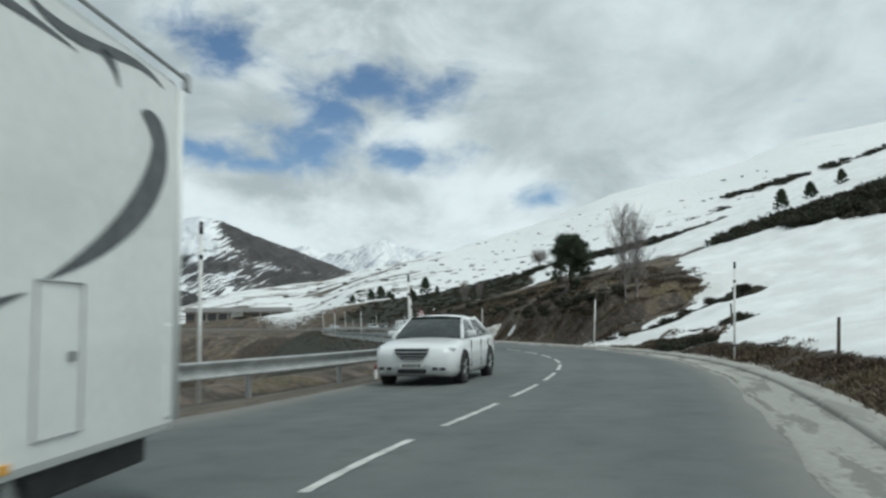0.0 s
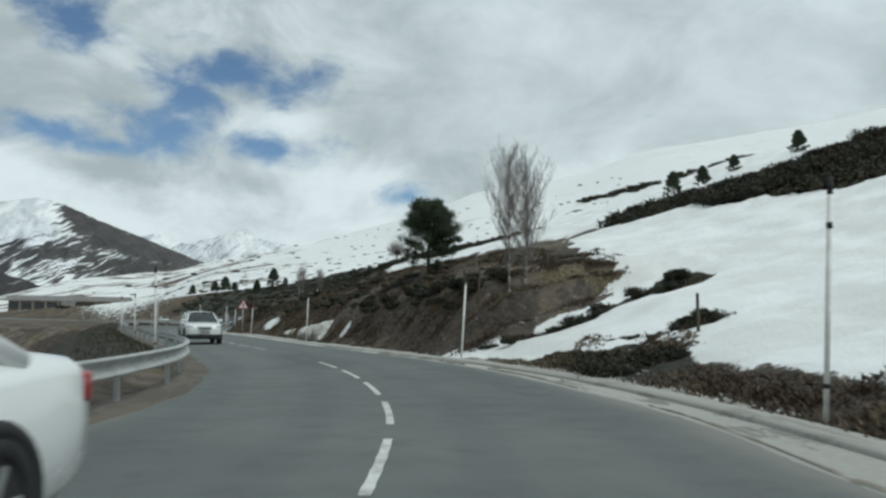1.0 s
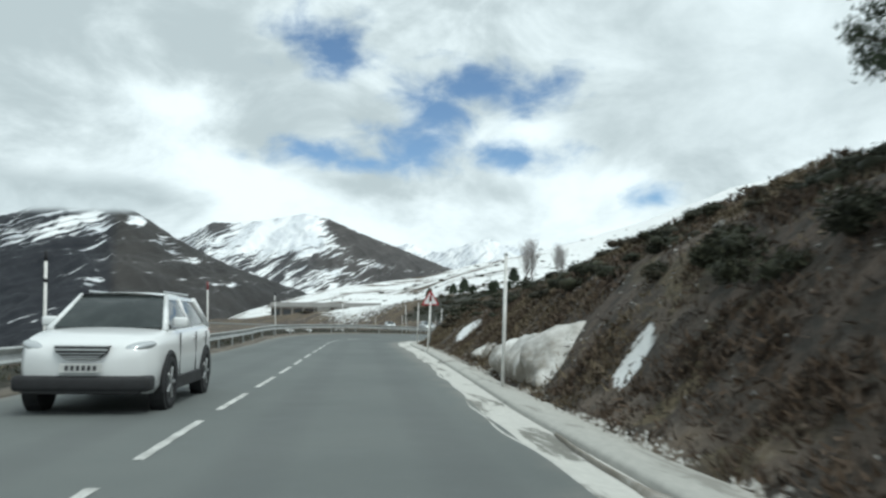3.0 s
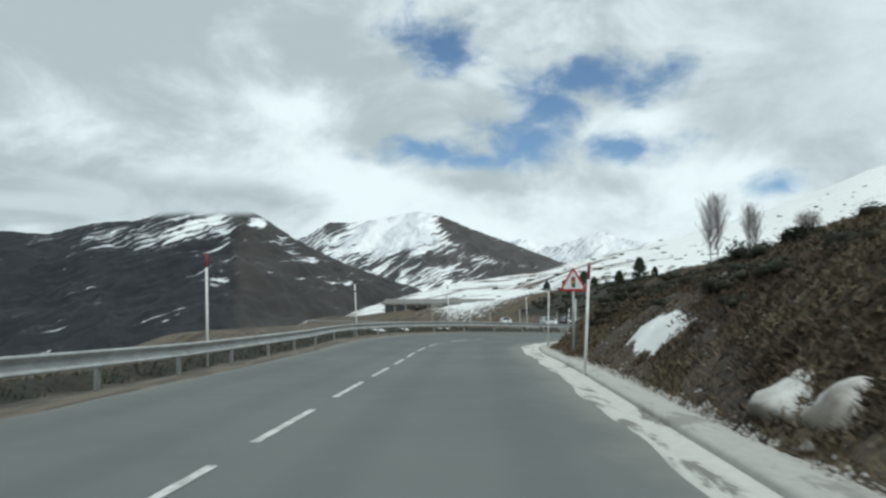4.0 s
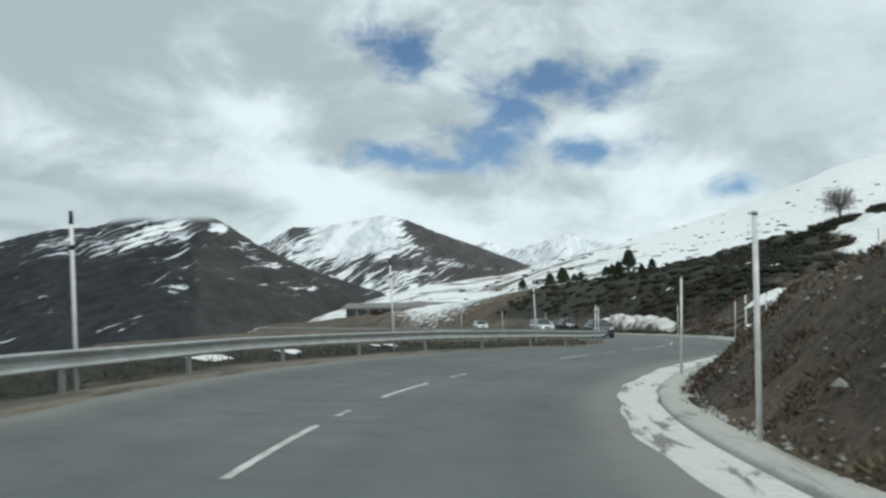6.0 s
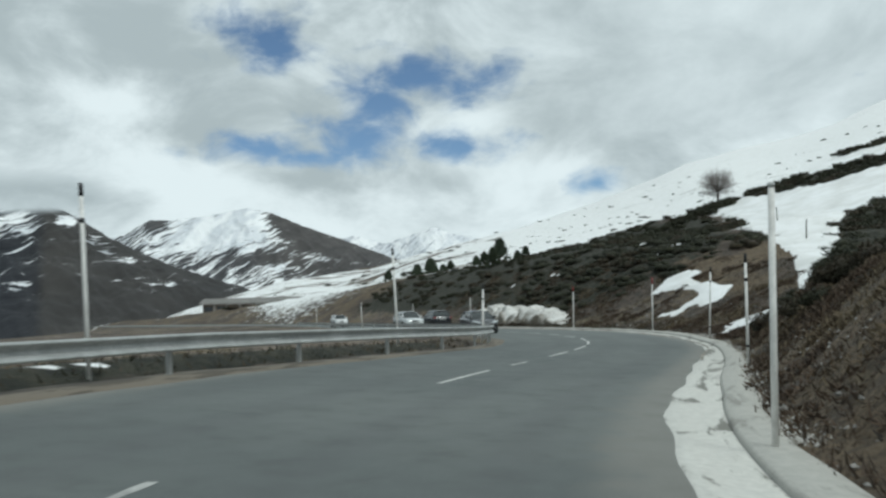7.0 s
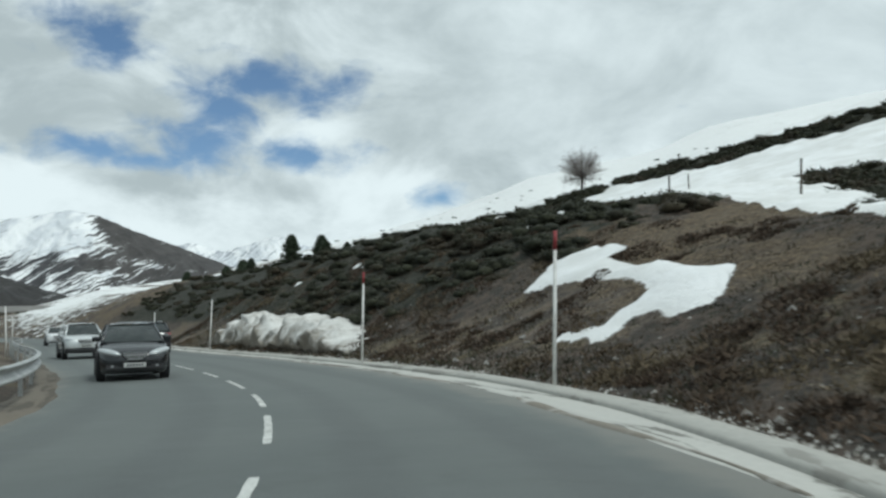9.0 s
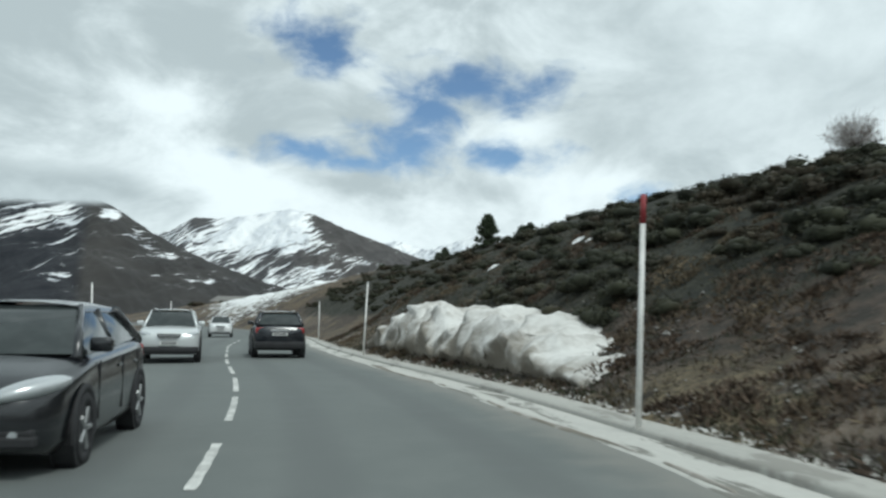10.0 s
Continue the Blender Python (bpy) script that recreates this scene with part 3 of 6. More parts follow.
# ---- road, gutter, kerb, verge ----
def ribbon(name, profile, mat, y0, y1, label, lift=0.0, attr=False, bare=None):
    """Sweeps a profile, a function of y giving (offset, height) pairs, along the road."""
    ids = np.where((LINE[:, 1] >= y0) & (LINE[:, 1] <= y1))[0]
    rows, across = [], []
    for i in ids:
        y = LINE[i, 1]
        pr = profile(y)
        rows.append([(LINE[i, 0] + RIGHT[i, 0] * o, LINE[i, 1] + RIGHT[i, 1] * o, float(road_z(y) + camber(y, o)) + z + lift) for o, z in pr])
        across.append([o for o, _ in pr])
    attrs = {"across": across, "along": [[RUN[i]] * len(rows[0]) for i in ids]}
    if attr:
        attrs["stretch_tone"] = [[float(np.interp(LINE[i, 1], (0, 40, 48, 70, 95, 108, 143, 152), (0.0, 0.1, 0.6, 0.6, 0.3, 0.0, 0.1, 0.8)))] * len(rows[0]) for i in ids]
        attrs["tar"] = [[float(step(37, 40.5, LINE[i, 1]) * (1 - step(46.5, 50.5, LINE[i, 1])) * (math.exp(-((o + 0.42) / 0.34) ** 2) + 0.9 * math.exp(-((o - 0.35) / 0.30) ** 2))) for o in across[k]] for k, i in enumerate(ids)]
    if bare:
        attrs["salt"] = [[float(bare(LINE[i, 1]))] * len(rows[0]) for i in ids]
    ob = from_grid(name, np.array(rows), len(ids), len(rows[0]), mat, attrs)
    return tagged(ob, label, name.replace("_", " "), kind="structure")


road = ribbon("road", lambda y: [(-left_edge(y) - 0.12, -0.3), (-left_edge(y), -0.02)] + [(o, 0.03 * (1 - (o / 4.2) ** 2)) for o in np.linspace(-left_edge(y) + 0.1, gutter_in(y) + 0.04, 28)] + [(gutter_in(y) + 0.12, -0.01), (gutter_in(y) + 0.17, -0.3)],
              M_ASPHALT, Y0, Y1, "worn grey two-lane asphalt mountain road", attr=True)
wob = lambda y, s: 0.10 * math.sin(y * 0.7 + s) + 0.07 * math.sin(y * 1.9 + 2 * s)


def gutter_profile(y):
    a, b = float(gutter_in(y)), float(kerb_out(y)) - 0.5
    return [(a - 0.04 + 0.5 * wob(y, 1), -0.04), (a + 0.02 + 0.5 * wob(y, 1), 0.012), (a + (b - a) * 0.3, -0.008), (a + (b - a) * 0.65, -0.03), (b, -0.015), (b + 0.08, -0.06)]


def kerb_profile(y):
    b = float(kerb_out(y))
    return [(b - 0.5, -0.2), (b - 0.485, 0.025), (b - 0.44, 0.06), (b - 0.2, 0.068), (b + 0.02 + 0.3 * wob(y, 3), 0.06 + 0.03 * wob(y, 4)), (b + 0.2, -0.2)]


gutter = ribbon("gutter", gutter_profile, M_GUTTER, Y0, 240, "shallow concrete gutter whitened by salt and grit", bare=lambda y: np.interp(y, (20, 46, 50, 62, 80, 100, 126, 136, 150, 175), (0.75, 0.45, 0.1, 0.1, 0.15, 0.0, 0.0, 0.2, 0.3, 0.25)))
kerb = ribbon("kerb", kerb_profile, M_KERB, Y0, 240, "low grey concrete kerb beside the gutter", bare=lambda y: np.interp(y, (40, 46, 125, 135), (0.5, 0.0, 0.0, 0.15)))
verge = ribbon("verge", lambda y: [(-left_edge(y) - 1.0, -0.12), (-left_edge(y) - 0.62 + 0.8 * wob(y, 2), 0.03), (-left_edge(y) - 0.30, 0.035 + 0.03 * wob(y, 2)), (-left_edge(y) + 0.1 + 0.6 * wob(y, 5), 0.025), (-left_edge(y) + 0.2 + 0.6 * wob(y, 5), -0.05)], M_VERGE, Y0, 240, "pale gravelly verge under the guard rail", bare=lambda y: np.interp(y, (0, 45, 75, 100, 128, 150, 165), (0.75, 0.7, 0.5, 0.3, 0.2, 0.2, 0.5)))


# ---- mountains ----
def mountain(name, ridge, dist, front, back, base, mat, seed, label, ground_keep, spots, lit, rough=1.0):
    """ridge: bearing and slope of the skyline. spots: snow kept (or lost) at bearing, slope, half width, half height,
    by how much; lit: bearing, share of the painted sunlit grass tone.
    """
    bs = np.linspace(ridge[0][0], ridge[-1][0], 520)
    tz = np.interp(bs, [p[0] for p in ridge], [p[1] for p in ridge])
    tz = np.convolve(np.r_[[tz[0]] * 2, tz, [tz[-1]] * 2], (0.1, 0.25, 0.3, 0.25, 0.1), "valid")
    ks = np.concatenate([np.linspace(0, 1, 130), np.linspace(1.04, 1.6, 8)])
    B, K = np.meshgrid(np.radians(bs), ks)
    top = np.tile(tz * dist, (len(ks), 1))
    R = np.where(K <= 1, dist - front * (1 - K), dist + back * (K - 1))
    X, Y = HUB[0] + R * np.sin(B), HUB[1] - 4 + R * np.cos(B)
    face = np.where(K <= 1, np.maximum(K, 0) ** 1.15, 1 - 0.9 * (K - 1))
    n1 = fractal(X, Y, 0.0035, 6, seed)
    spur = 1 - np.abs(fractal(X + 60 * n1, 0.35 * Y, 0.006, 5, seed + 3))
    inner = np.sin(np.pi * np.clip(K, 0, 1))
    Z = base + (top - base) * face + rough * ((spur - 0.75) * 80 * inner + n1 * 22 * np.clip(K, 0, 1) * (1.1 - np.clip(K, 0, 1)))
    run = np.radians(bs)[None, :] * dist + 0 * K
    gully = 1 - np.abs(fractal(run + 0.25 * R + 50 * n1, 0.3 * R, 0.011, 4, seed + 5))
    Z = Z + rough * (30 * (gully - 0.72) * np.clip(K, 0, 1) ** 0.7 * np.clip((1.02 - K) * 6, 0.05, 1) + 4 * fractal(X, Y, 0.045, 3, seed + 12) * np.clip(K, 0, 1))
    T = (Z - 1.0) / R
    keep = np.tile(np.interp(bs, *zip(*ground_keep)), (len(ks), 1))
    for b0, t0, rb, rt, gain in spots:
        keep = keep + gain * np.exp(-((np.degrees(B) - b0) / rb) ** 2 - ((T - t0) / rt) ** 2)
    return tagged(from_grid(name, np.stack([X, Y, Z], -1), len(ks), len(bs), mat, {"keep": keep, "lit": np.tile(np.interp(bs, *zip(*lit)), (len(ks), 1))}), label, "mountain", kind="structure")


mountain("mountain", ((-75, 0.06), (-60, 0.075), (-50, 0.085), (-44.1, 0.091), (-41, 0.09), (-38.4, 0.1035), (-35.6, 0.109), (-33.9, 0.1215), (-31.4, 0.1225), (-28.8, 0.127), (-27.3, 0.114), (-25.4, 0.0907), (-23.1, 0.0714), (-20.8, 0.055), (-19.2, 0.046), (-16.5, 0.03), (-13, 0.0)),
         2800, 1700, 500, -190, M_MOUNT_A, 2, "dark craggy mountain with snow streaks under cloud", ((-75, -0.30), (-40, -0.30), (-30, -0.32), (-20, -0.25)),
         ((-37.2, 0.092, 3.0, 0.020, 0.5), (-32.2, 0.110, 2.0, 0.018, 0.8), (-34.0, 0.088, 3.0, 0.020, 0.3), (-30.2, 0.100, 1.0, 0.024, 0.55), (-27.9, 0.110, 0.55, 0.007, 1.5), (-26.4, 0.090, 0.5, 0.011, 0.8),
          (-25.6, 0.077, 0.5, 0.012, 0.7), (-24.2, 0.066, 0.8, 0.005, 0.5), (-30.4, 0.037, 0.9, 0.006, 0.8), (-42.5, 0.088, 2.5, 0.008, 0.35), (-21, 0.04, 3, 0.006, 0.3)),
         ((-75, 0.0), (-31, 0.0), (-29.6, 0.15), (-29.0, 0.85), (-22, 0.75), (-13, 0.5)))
mountain("mountain", ((-33, 0.06), (-27, 0.085), (-24.6, 0.0948), (-23.1, 0.112), (-21.5, 0.1123), (-19.2, 0.1183), (-16.8, 0.1267), (-15.3, 0.1212), (-13.3, 0.106), (-10.6, 0.0887), (-7, 0.064), (-4, 0.045), (0, 0.03)),
         3900, 1500, 400, -150, M_MOUNT_B, 5, "broad snow-covered mountain with a bare dark flank", ((-33, 0.25), (-24, 0.35), (-16, 0.42), (-12, 0.12), (-7, 0.0), (0, 0.2)),
         ((-19.5, 0.105, 2.6, 0.020, 0.75), (-17.2, 0.117, 1.2, 0.014, 0.9), (-16.5, 0.095, 2.0, 0.012, 0.45), (-20.5, 0.082, 3.0, 0.014, 0.35), (-13.4, 0.100, 1.6, 0.014, -0.75), (-11.0, 0.082, 2.0, 0.012, -0.75), (-14.6, 0.112, 0.9, 0.008, -0.7),
          (-8.5, 0.068, 2.2, 0.008, -0.5), (-12.0, 0.066, 1.6, 0.005, 0.5), (-22.6, 0.108, 0.7, 0.008, -0.9), (-16, 0.066, 3.5, 0.007, -0.4)),
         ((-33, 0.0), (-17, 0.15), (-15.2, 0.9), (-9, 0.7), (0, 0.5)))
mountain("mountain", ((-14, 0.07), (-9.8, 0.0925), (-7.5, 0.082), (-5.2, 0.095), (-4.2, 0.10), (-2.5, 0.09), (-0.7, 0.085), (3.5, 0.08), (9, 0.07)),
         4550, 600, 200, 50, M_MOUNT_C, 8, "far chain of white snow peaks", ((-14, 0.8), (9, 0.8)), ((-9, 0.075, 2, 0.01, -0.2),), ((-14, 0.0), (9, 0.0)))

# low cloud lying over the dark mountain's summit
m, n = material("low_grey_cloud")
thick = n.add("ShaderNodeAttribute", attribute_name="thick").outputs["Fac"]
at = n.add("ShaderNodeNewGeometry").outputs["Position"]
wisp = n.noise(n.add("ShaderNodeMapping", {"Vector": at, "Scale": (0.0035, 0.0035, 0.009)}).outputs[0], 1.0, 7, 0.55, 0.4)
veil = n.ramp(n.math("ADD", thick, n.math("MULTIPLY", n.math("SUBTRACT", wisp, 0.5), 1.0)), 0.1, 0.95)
# the sheet's brightness is its own emission in the sky's grey, not lamplight
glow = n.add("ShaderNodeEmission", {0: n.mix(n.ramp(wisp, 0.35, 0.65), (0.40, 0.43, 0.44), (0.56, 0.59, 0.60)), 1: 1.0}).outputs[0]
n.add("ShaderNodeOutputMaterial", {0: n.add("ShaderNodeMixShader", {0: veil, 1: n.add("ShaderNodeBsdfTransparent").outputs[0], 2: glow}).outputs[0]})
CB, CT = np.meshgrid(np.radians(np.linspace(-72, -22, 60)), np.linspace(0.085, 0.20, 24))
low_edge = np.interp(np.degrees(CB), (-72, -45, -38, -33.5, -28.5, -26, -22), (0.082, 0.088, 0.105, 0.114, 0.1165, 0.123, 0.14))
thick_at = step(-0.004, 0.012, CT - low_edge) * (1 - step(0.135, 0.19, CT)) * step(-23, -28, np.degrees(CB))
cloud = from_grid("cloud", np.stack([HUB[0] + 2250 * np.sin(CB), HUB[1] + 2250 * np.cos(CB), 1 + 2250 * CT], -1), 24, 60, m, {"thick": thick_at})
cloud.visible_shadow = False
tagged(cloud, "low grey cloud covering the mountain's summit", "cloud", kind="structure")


# ---- lane marking ----
def dash_mesh(y0, y1, half=0.05):
    rows = []
    for y in np.linspace(y0, y1, 13):
        edge = half * (1 + 0.12 * math.sin(y * 9.1))
        rows.append([tuple(beside(y, o, 0.036)) for o in (-edge, edge)])
    return np.array(rows)


# where each dash begins and ends along the road; rubbed off on the inside of the bend
DASHES = [(9.3 + 4.07 * k - 2.85, 9.3 + 4.07 * k) for k in range(-10, 9)]
DASHES += [(52.0, 54.7), (55.9, 58.7), (59.9, 62.5), (63.8, 66.7), (67.9, 70.7), (72.0, 74.9), (76.6, 79.7), (81.2, 84.3), (85.8, 88.7), (90.0, 93.5), (95.0, 98.8), (100.4, 104.1), (108.2, 111.7),
           (123.8, 126.9), (132.0, 134.4), (135.5, 138.3), (139.7, 142.5), (143.7, 146.2), (148.2, 151.1), (152.4, 154.9), (156.5, 159.2), (160.8, 163.1), (165.0, 168.2), (169.2, 172.7)]
DASHES += [(174.0 + 4.25 * k, 176.9 + 4.25 * k) for k in range(8)]
for lo, hi in DASHES:
    from_grid("lane_marking", dash_mesh(lo, hi), 13, 2, M_LINE, smooth=False).parent = road
for lo, hi in ((113.6, 115.0), (128.5, 129.8), (105.2, 106.0)):
    from_grid("lane_marking", dash_mesh(lo, hi), 13, 2, M_WORN, smooth=False).parent = road


# ---- guard rail ----
rail = thing("guard_rail", "galvanised steel guard rail with a double-waved beam", "guard rail")
W_BEAM = ((0.0, 0.745), (0.045, 0.742), (0.068, 0.725), (0.066, 0.705), (0.045, 0.675), (0.012, 0.635), (0.0, 0.605), (0.004, 0.575), (0.035, 0.535), (0.066, 0.495), (0.070, 0.465), (0.05, 0.445), (0.0, 0.44),
          (-0.006, 0.446), (0.042, 0.453), (0.058, 0.468), (0.055, 0.492), (0.026, 0.53), (-0.008, 0.573), (-0.012, 0.605), (0.0, 0.638), (0.034, 0.68), (0.054, 0.708), (0.055, 0.722), (0.038, 0.733), (0.0, 0.737))
RAIL_OFF = lambda y: -left_edge(y) - 0.42
edges_y = list(np.arange(-18, 236, 4.0))
for a, bb in zip(edges_y[:-1], edges_y[1:]):
    ring = [[tuple(beside(y, RAIL_OFF(y) + 1.7 * o, z + 0.02 * math.sin(y * 0.21))) for o, z in W_BEAM + W_BEAM[:1]] for y in np.linspace(a, bb + 0.12, 9)]
    s = from_grid("beam", np.array(ring), 9, len(W_BEAM) + 1, M_ZINC)
    s.parent = rail
post_bm = bmesh.new()
box(post_bm, -0.04, 0.04, -0.05, 0.05, -0.5, 0.70, 0.008)
first = part("post", post_bm, M_ZINC, rail)
first.matrix_basis = Matrix.Translation(beside(-18, RAIL_OFF(-18) - 0.09))
for y in np.arange(-14, 236, 4.0):
    o = new("post", first.data)
    o.parent = rail
    p, tn, _ = station(y)
    o.matrix_basis = Matrix.Translation(beside(y, RAIL_OFF(y) - 0.09)) @ pose(0, 0, 0, 0, 0, math.degrees(math.atan2(-tn[0], tn[1])))


# ---- snow poles ----
def snow_pole(height, top, lean):
    ob = thing("snow_pole", "", "snow pole", "snow poles along the road")
    cap = {"red": 0.36, "black": 0.22, "plain": 0.05}[top]
    up = Vector((lean[0], lean[1], height))
    bm = bmesh.new()
    tube(bm, up * (-0.4 / height), up * (1 - cap / height), 0.036, 0.033, 12)
    part("pole", bm, M_POLE, ob, smooth=True)
    bm = bmesh.new()
    tube(bm, up * (1 - cap / height), up, 0.036, 0.034, 12)
    part("top_band", bm, {"red": M_RED, "black": M_BLACK, "plain": M_ZINC}[top], ob, {"red": "red painted top band", "black": "black top band", "plain": "grey metal cap"}[top], True)
    for z, hh in ((height - 0.66, 0.08), (0.42, 0.06)) if top == "black" else ():
        bm = bmesh.new()
        tube(bm, up * (z / height), up * ((z + hh) / height), 0.039, 0.039, 12)
        part("black_band", bm, M_BLACK, ob, "black rubber band", True)
    return tagged(ob, {"red": "white roadside snow pole with a red top band", "black": "white roadside snow pole with black bands", "plain": "plain white roadside snow pole"}[top])


def footing(x, y):
    """The height of the kerb or of the ground at a place."""
    yc, e = offsets(np.array([x]), np.array([y]))
    return max(ground_at(x, y), float(road_z(yc[0]) + camber(yc[0], e[0])) + 0.06)


# place, height, top band, how far the top leans in x and y
POLES = ((9.13, 26.14, 3.1, "black", 0.10, -0.06), (7.89, 43.64, 2.45, "plain", 0.12, -0.03), (2.97, 64.59, 2.5, "plain", 0.055, 0.0), (-1.21, 83.5, 2.45, "red", 0.13, 0.0),
         (-4.89, 103.9, 2.68, "plain", 0.06, 0.0), (-5.03, 117.0, 2.65, "plain", 0.10, -0.03), (-1.9, 128.4, 2.63, "black", 0.06, -0.03), (1.09, 143.75, 2.95, "black", 0.17, -0.07),
         (0.65, 154.0, 2.87, "red", 0.10, -0.02), (-2.59, 165.0, 2.82, "red", 0.08, -0.01), (-10.23, 185.0, 2.73, "plain", 0.11, 0.02), (-17.6, 206.0, 2.5, "plain", 0.0, 0.0),
         (7.1, 10.6, 2.6, "black", 0.0, 0.0), (-1.05, 25.93, 2.85, "black", -0.05, 0.0), (-4.21, 14.29, 3.1, "black", 0.0, 0.0), (-1.6, 42.3, 2.75, "black", -0.08, -0.03),
         (-6.45, 65.0, 2.6, "black", -0.07, -0.04), (-10.95, 83.76, 2.9, "red", -0.08, -0.05), (-15.35, 105.9, 3.0, "black", -0.14, -0.07), (-14.4, 121.6, 3.2, "black", -0.12, -0.06),
         (-10.8, 133.8, 3.0, "black", -0.10, -0.03), (-8.4, 142.6, 2.4, "black", 0.13, 0.0), (-8.4, 147.6, 2.2, "plain", 0.05, 0.0), (-20.0, 183.4, 2.6, "plain", -0.08, -0.04), (-30.7, 213.0, 2.6, "plain", 0.0, 0.0))
for x, y, hgt, top, lx, ly in POLES:
    snow_pole(hgt, top, (lx, ly)).matrix_basis = pose(x, y, footing(x, y))


# ---- warning sign ----
M_SIGN = paint("white_sign_sheeting", (0.78, 0.76, 0.76), 0.35, 0, 0.05)
M_AMBER = paint("amber_sign_film", (0.75, 0.36, 0.03), 0.4)
M_GREEN = paint("green_sign_film", (0.02, 0.22, 0.12), 0.4)
M_SIGNRED = paint("red_sign_film", (0.45, 0.02, 0.03), 0.4)


def rounded_triangle(side, r, z0):
    """Outline of an upright triangle with rounded corners, its base at z0."""
    hgt = side * math.sqrt(3) / 2
    pts = []
    for cx, cz, a0 in ((-side / 2 + r * 1.732, z0 + r, 150), (side / 2 - r * 1.732, z0 + r, 270), (0, z0 + hgt - 2 * r, 30)):
        for k in range(7):
            a = radians(a0 + k * 20)
            pts.append((cx + r * math.cos(a), cz + r * math.sin(a)))
    return pts


def plate(bm, pts, y0, y1):
    a = [bm.verts.new((x, y0, z)) for x, z in pts]
    c = [bm.verts.new((x, y1, z)) for x, z in pts]
    bm.faces.new(a)
    bm.faces.new(c[::-1])
    for i in range(len(pts)):
        j = (i + 1) % len(pts)
        bm.faces.new((a[j], a[i], c[i], c[j]))
    bmesh.ops.recalc_face_normals(bm, faces=bm.faces)


sign = thing("warning_sign", "triangular red-bordered traffic light warning sign on a grey post", "road sign", at=pose(-2.5, 93.2, ground_at(-2.5, 93.2), 0, 0, 12))
bm = bmesh.new()
tube(bm, (0, 0.05, -0.4), (0, 0.05, 2.95), 0.045, None, 12)
part("post", bm, M_ZINC, sign, "grey galvanised post", True)
bm = bmesh.new()
plate(bm, rounded_triangle(0.98, 0.05, 2.20), -0.012, 0.012)
panel = part("panel", bm, M_SIGNRED, sign, "red border plate")
bm = bmesh.new()
plate(bm, rounded_triangle(0.74, 0.035, 2.275), -0.018, -0.0125)
part("face", bm, M_SIGN, panel, "white face")
bm = bmesh.new()
box(bm, -0.065, 0.065, -0.025, -0.019, 2.33, 2.69, 0.012)
part("lamp_housing", bm, M_BLACK, panel, "black pictogram housing")
for z, mm, nm in ((2.63, M_SIGNRED, "red"), (2.51, M_AMBER, "amber"), (2.39, M_GREEN, "green")):
    bm = bmesh.new()
    tube(bm, (0, -0.031, z), (0, -0.0255, z), 0.05, None, 16)
    part("lamp_disc", bm, mm, panel, f"{nm} pictogram disc")

# ---- small marker by the rail ----
marker = thing("marker_post", "short white marker post with a red band", "marker post", at=Matrix.Translation(beside(19.3, -4.15, 0.0)))
bm = bmesh.new()
tube(bm, (0, 0, -0.2), (0, 0, 0.26), 0.05, 0.045, 10)
part("pole", bm, M_POLE, marker, smooth=True)
bm = bmesh.new()
tube(bm, (0, 0, 0.26), (0, 0, 0.38), 0.047, 0.03, 10)
part("cap", bm, M_RED, marker, "red cap", True)

# ---- wooden stakes ----
M_STAKE = paint("grey_weathered_wood", (0.11, 0.09, 0.07), 0.9, 0, 0.2, 5)
for i, (x, y, hh) in enumerate(((12.71, 36.53, 1.0), (9.9, 20.9, 1.0), (8.9, 47.9, 1.2), (11.8, 174.9, 1.4), (14.4, 168.5, 1.4), (17.5, 163, 1.4), (20.4, 192, 1.4), (9.2, 47.2, 1.1))):
    bm = bmesh.new()
    tube(bm, (0, 0, -0.3), (0.1 * math.sin(i * 2.1), 0.05 * math.cos(i), hh), 0.05, 0.04, 7)
    st = part("stake", bm, M_STAKE)
    st.matrix_basis = pose(x, y, ground_at(x, y))
    tagged(st, "grey weathered wooden fence stake in the slope", "fence stake", "stakes on the slope")

# ---- heap of ploughed snow ----
m, n = material("dirty_old_snow")
at = n.add("ShaderNodeNewGeometry").outputs["Position"]
low = n.add("ShaderNodeAttribute", attribute_name="low").outputs["Fac"]
a, c = n.noise(at, 0.9, 8, 0.65, 0.5), n.noise(at, 5.0, 7, 0.65)
k = n.math("ADD", n.math("MULTIPLY", low, 0.8), n.math("ADD", n.math("MULTIPLY", n.math("SUBTRACT", a, 0.5), 1.6), n.math("MULTIPLY", n.math("SUBTRACT", c, 0.5), 0.5)))
finish(n, n.mix(n.ramp(k, -0.22, 0.55), (0.70, 0.69, 0.665), (0.20, 0.178, 0.145)), 0.8, 0, n.math("ADD", a, n.math("MULTIPLY", c, 0.5)), 0.6, 0.12)
M_HEAP = m


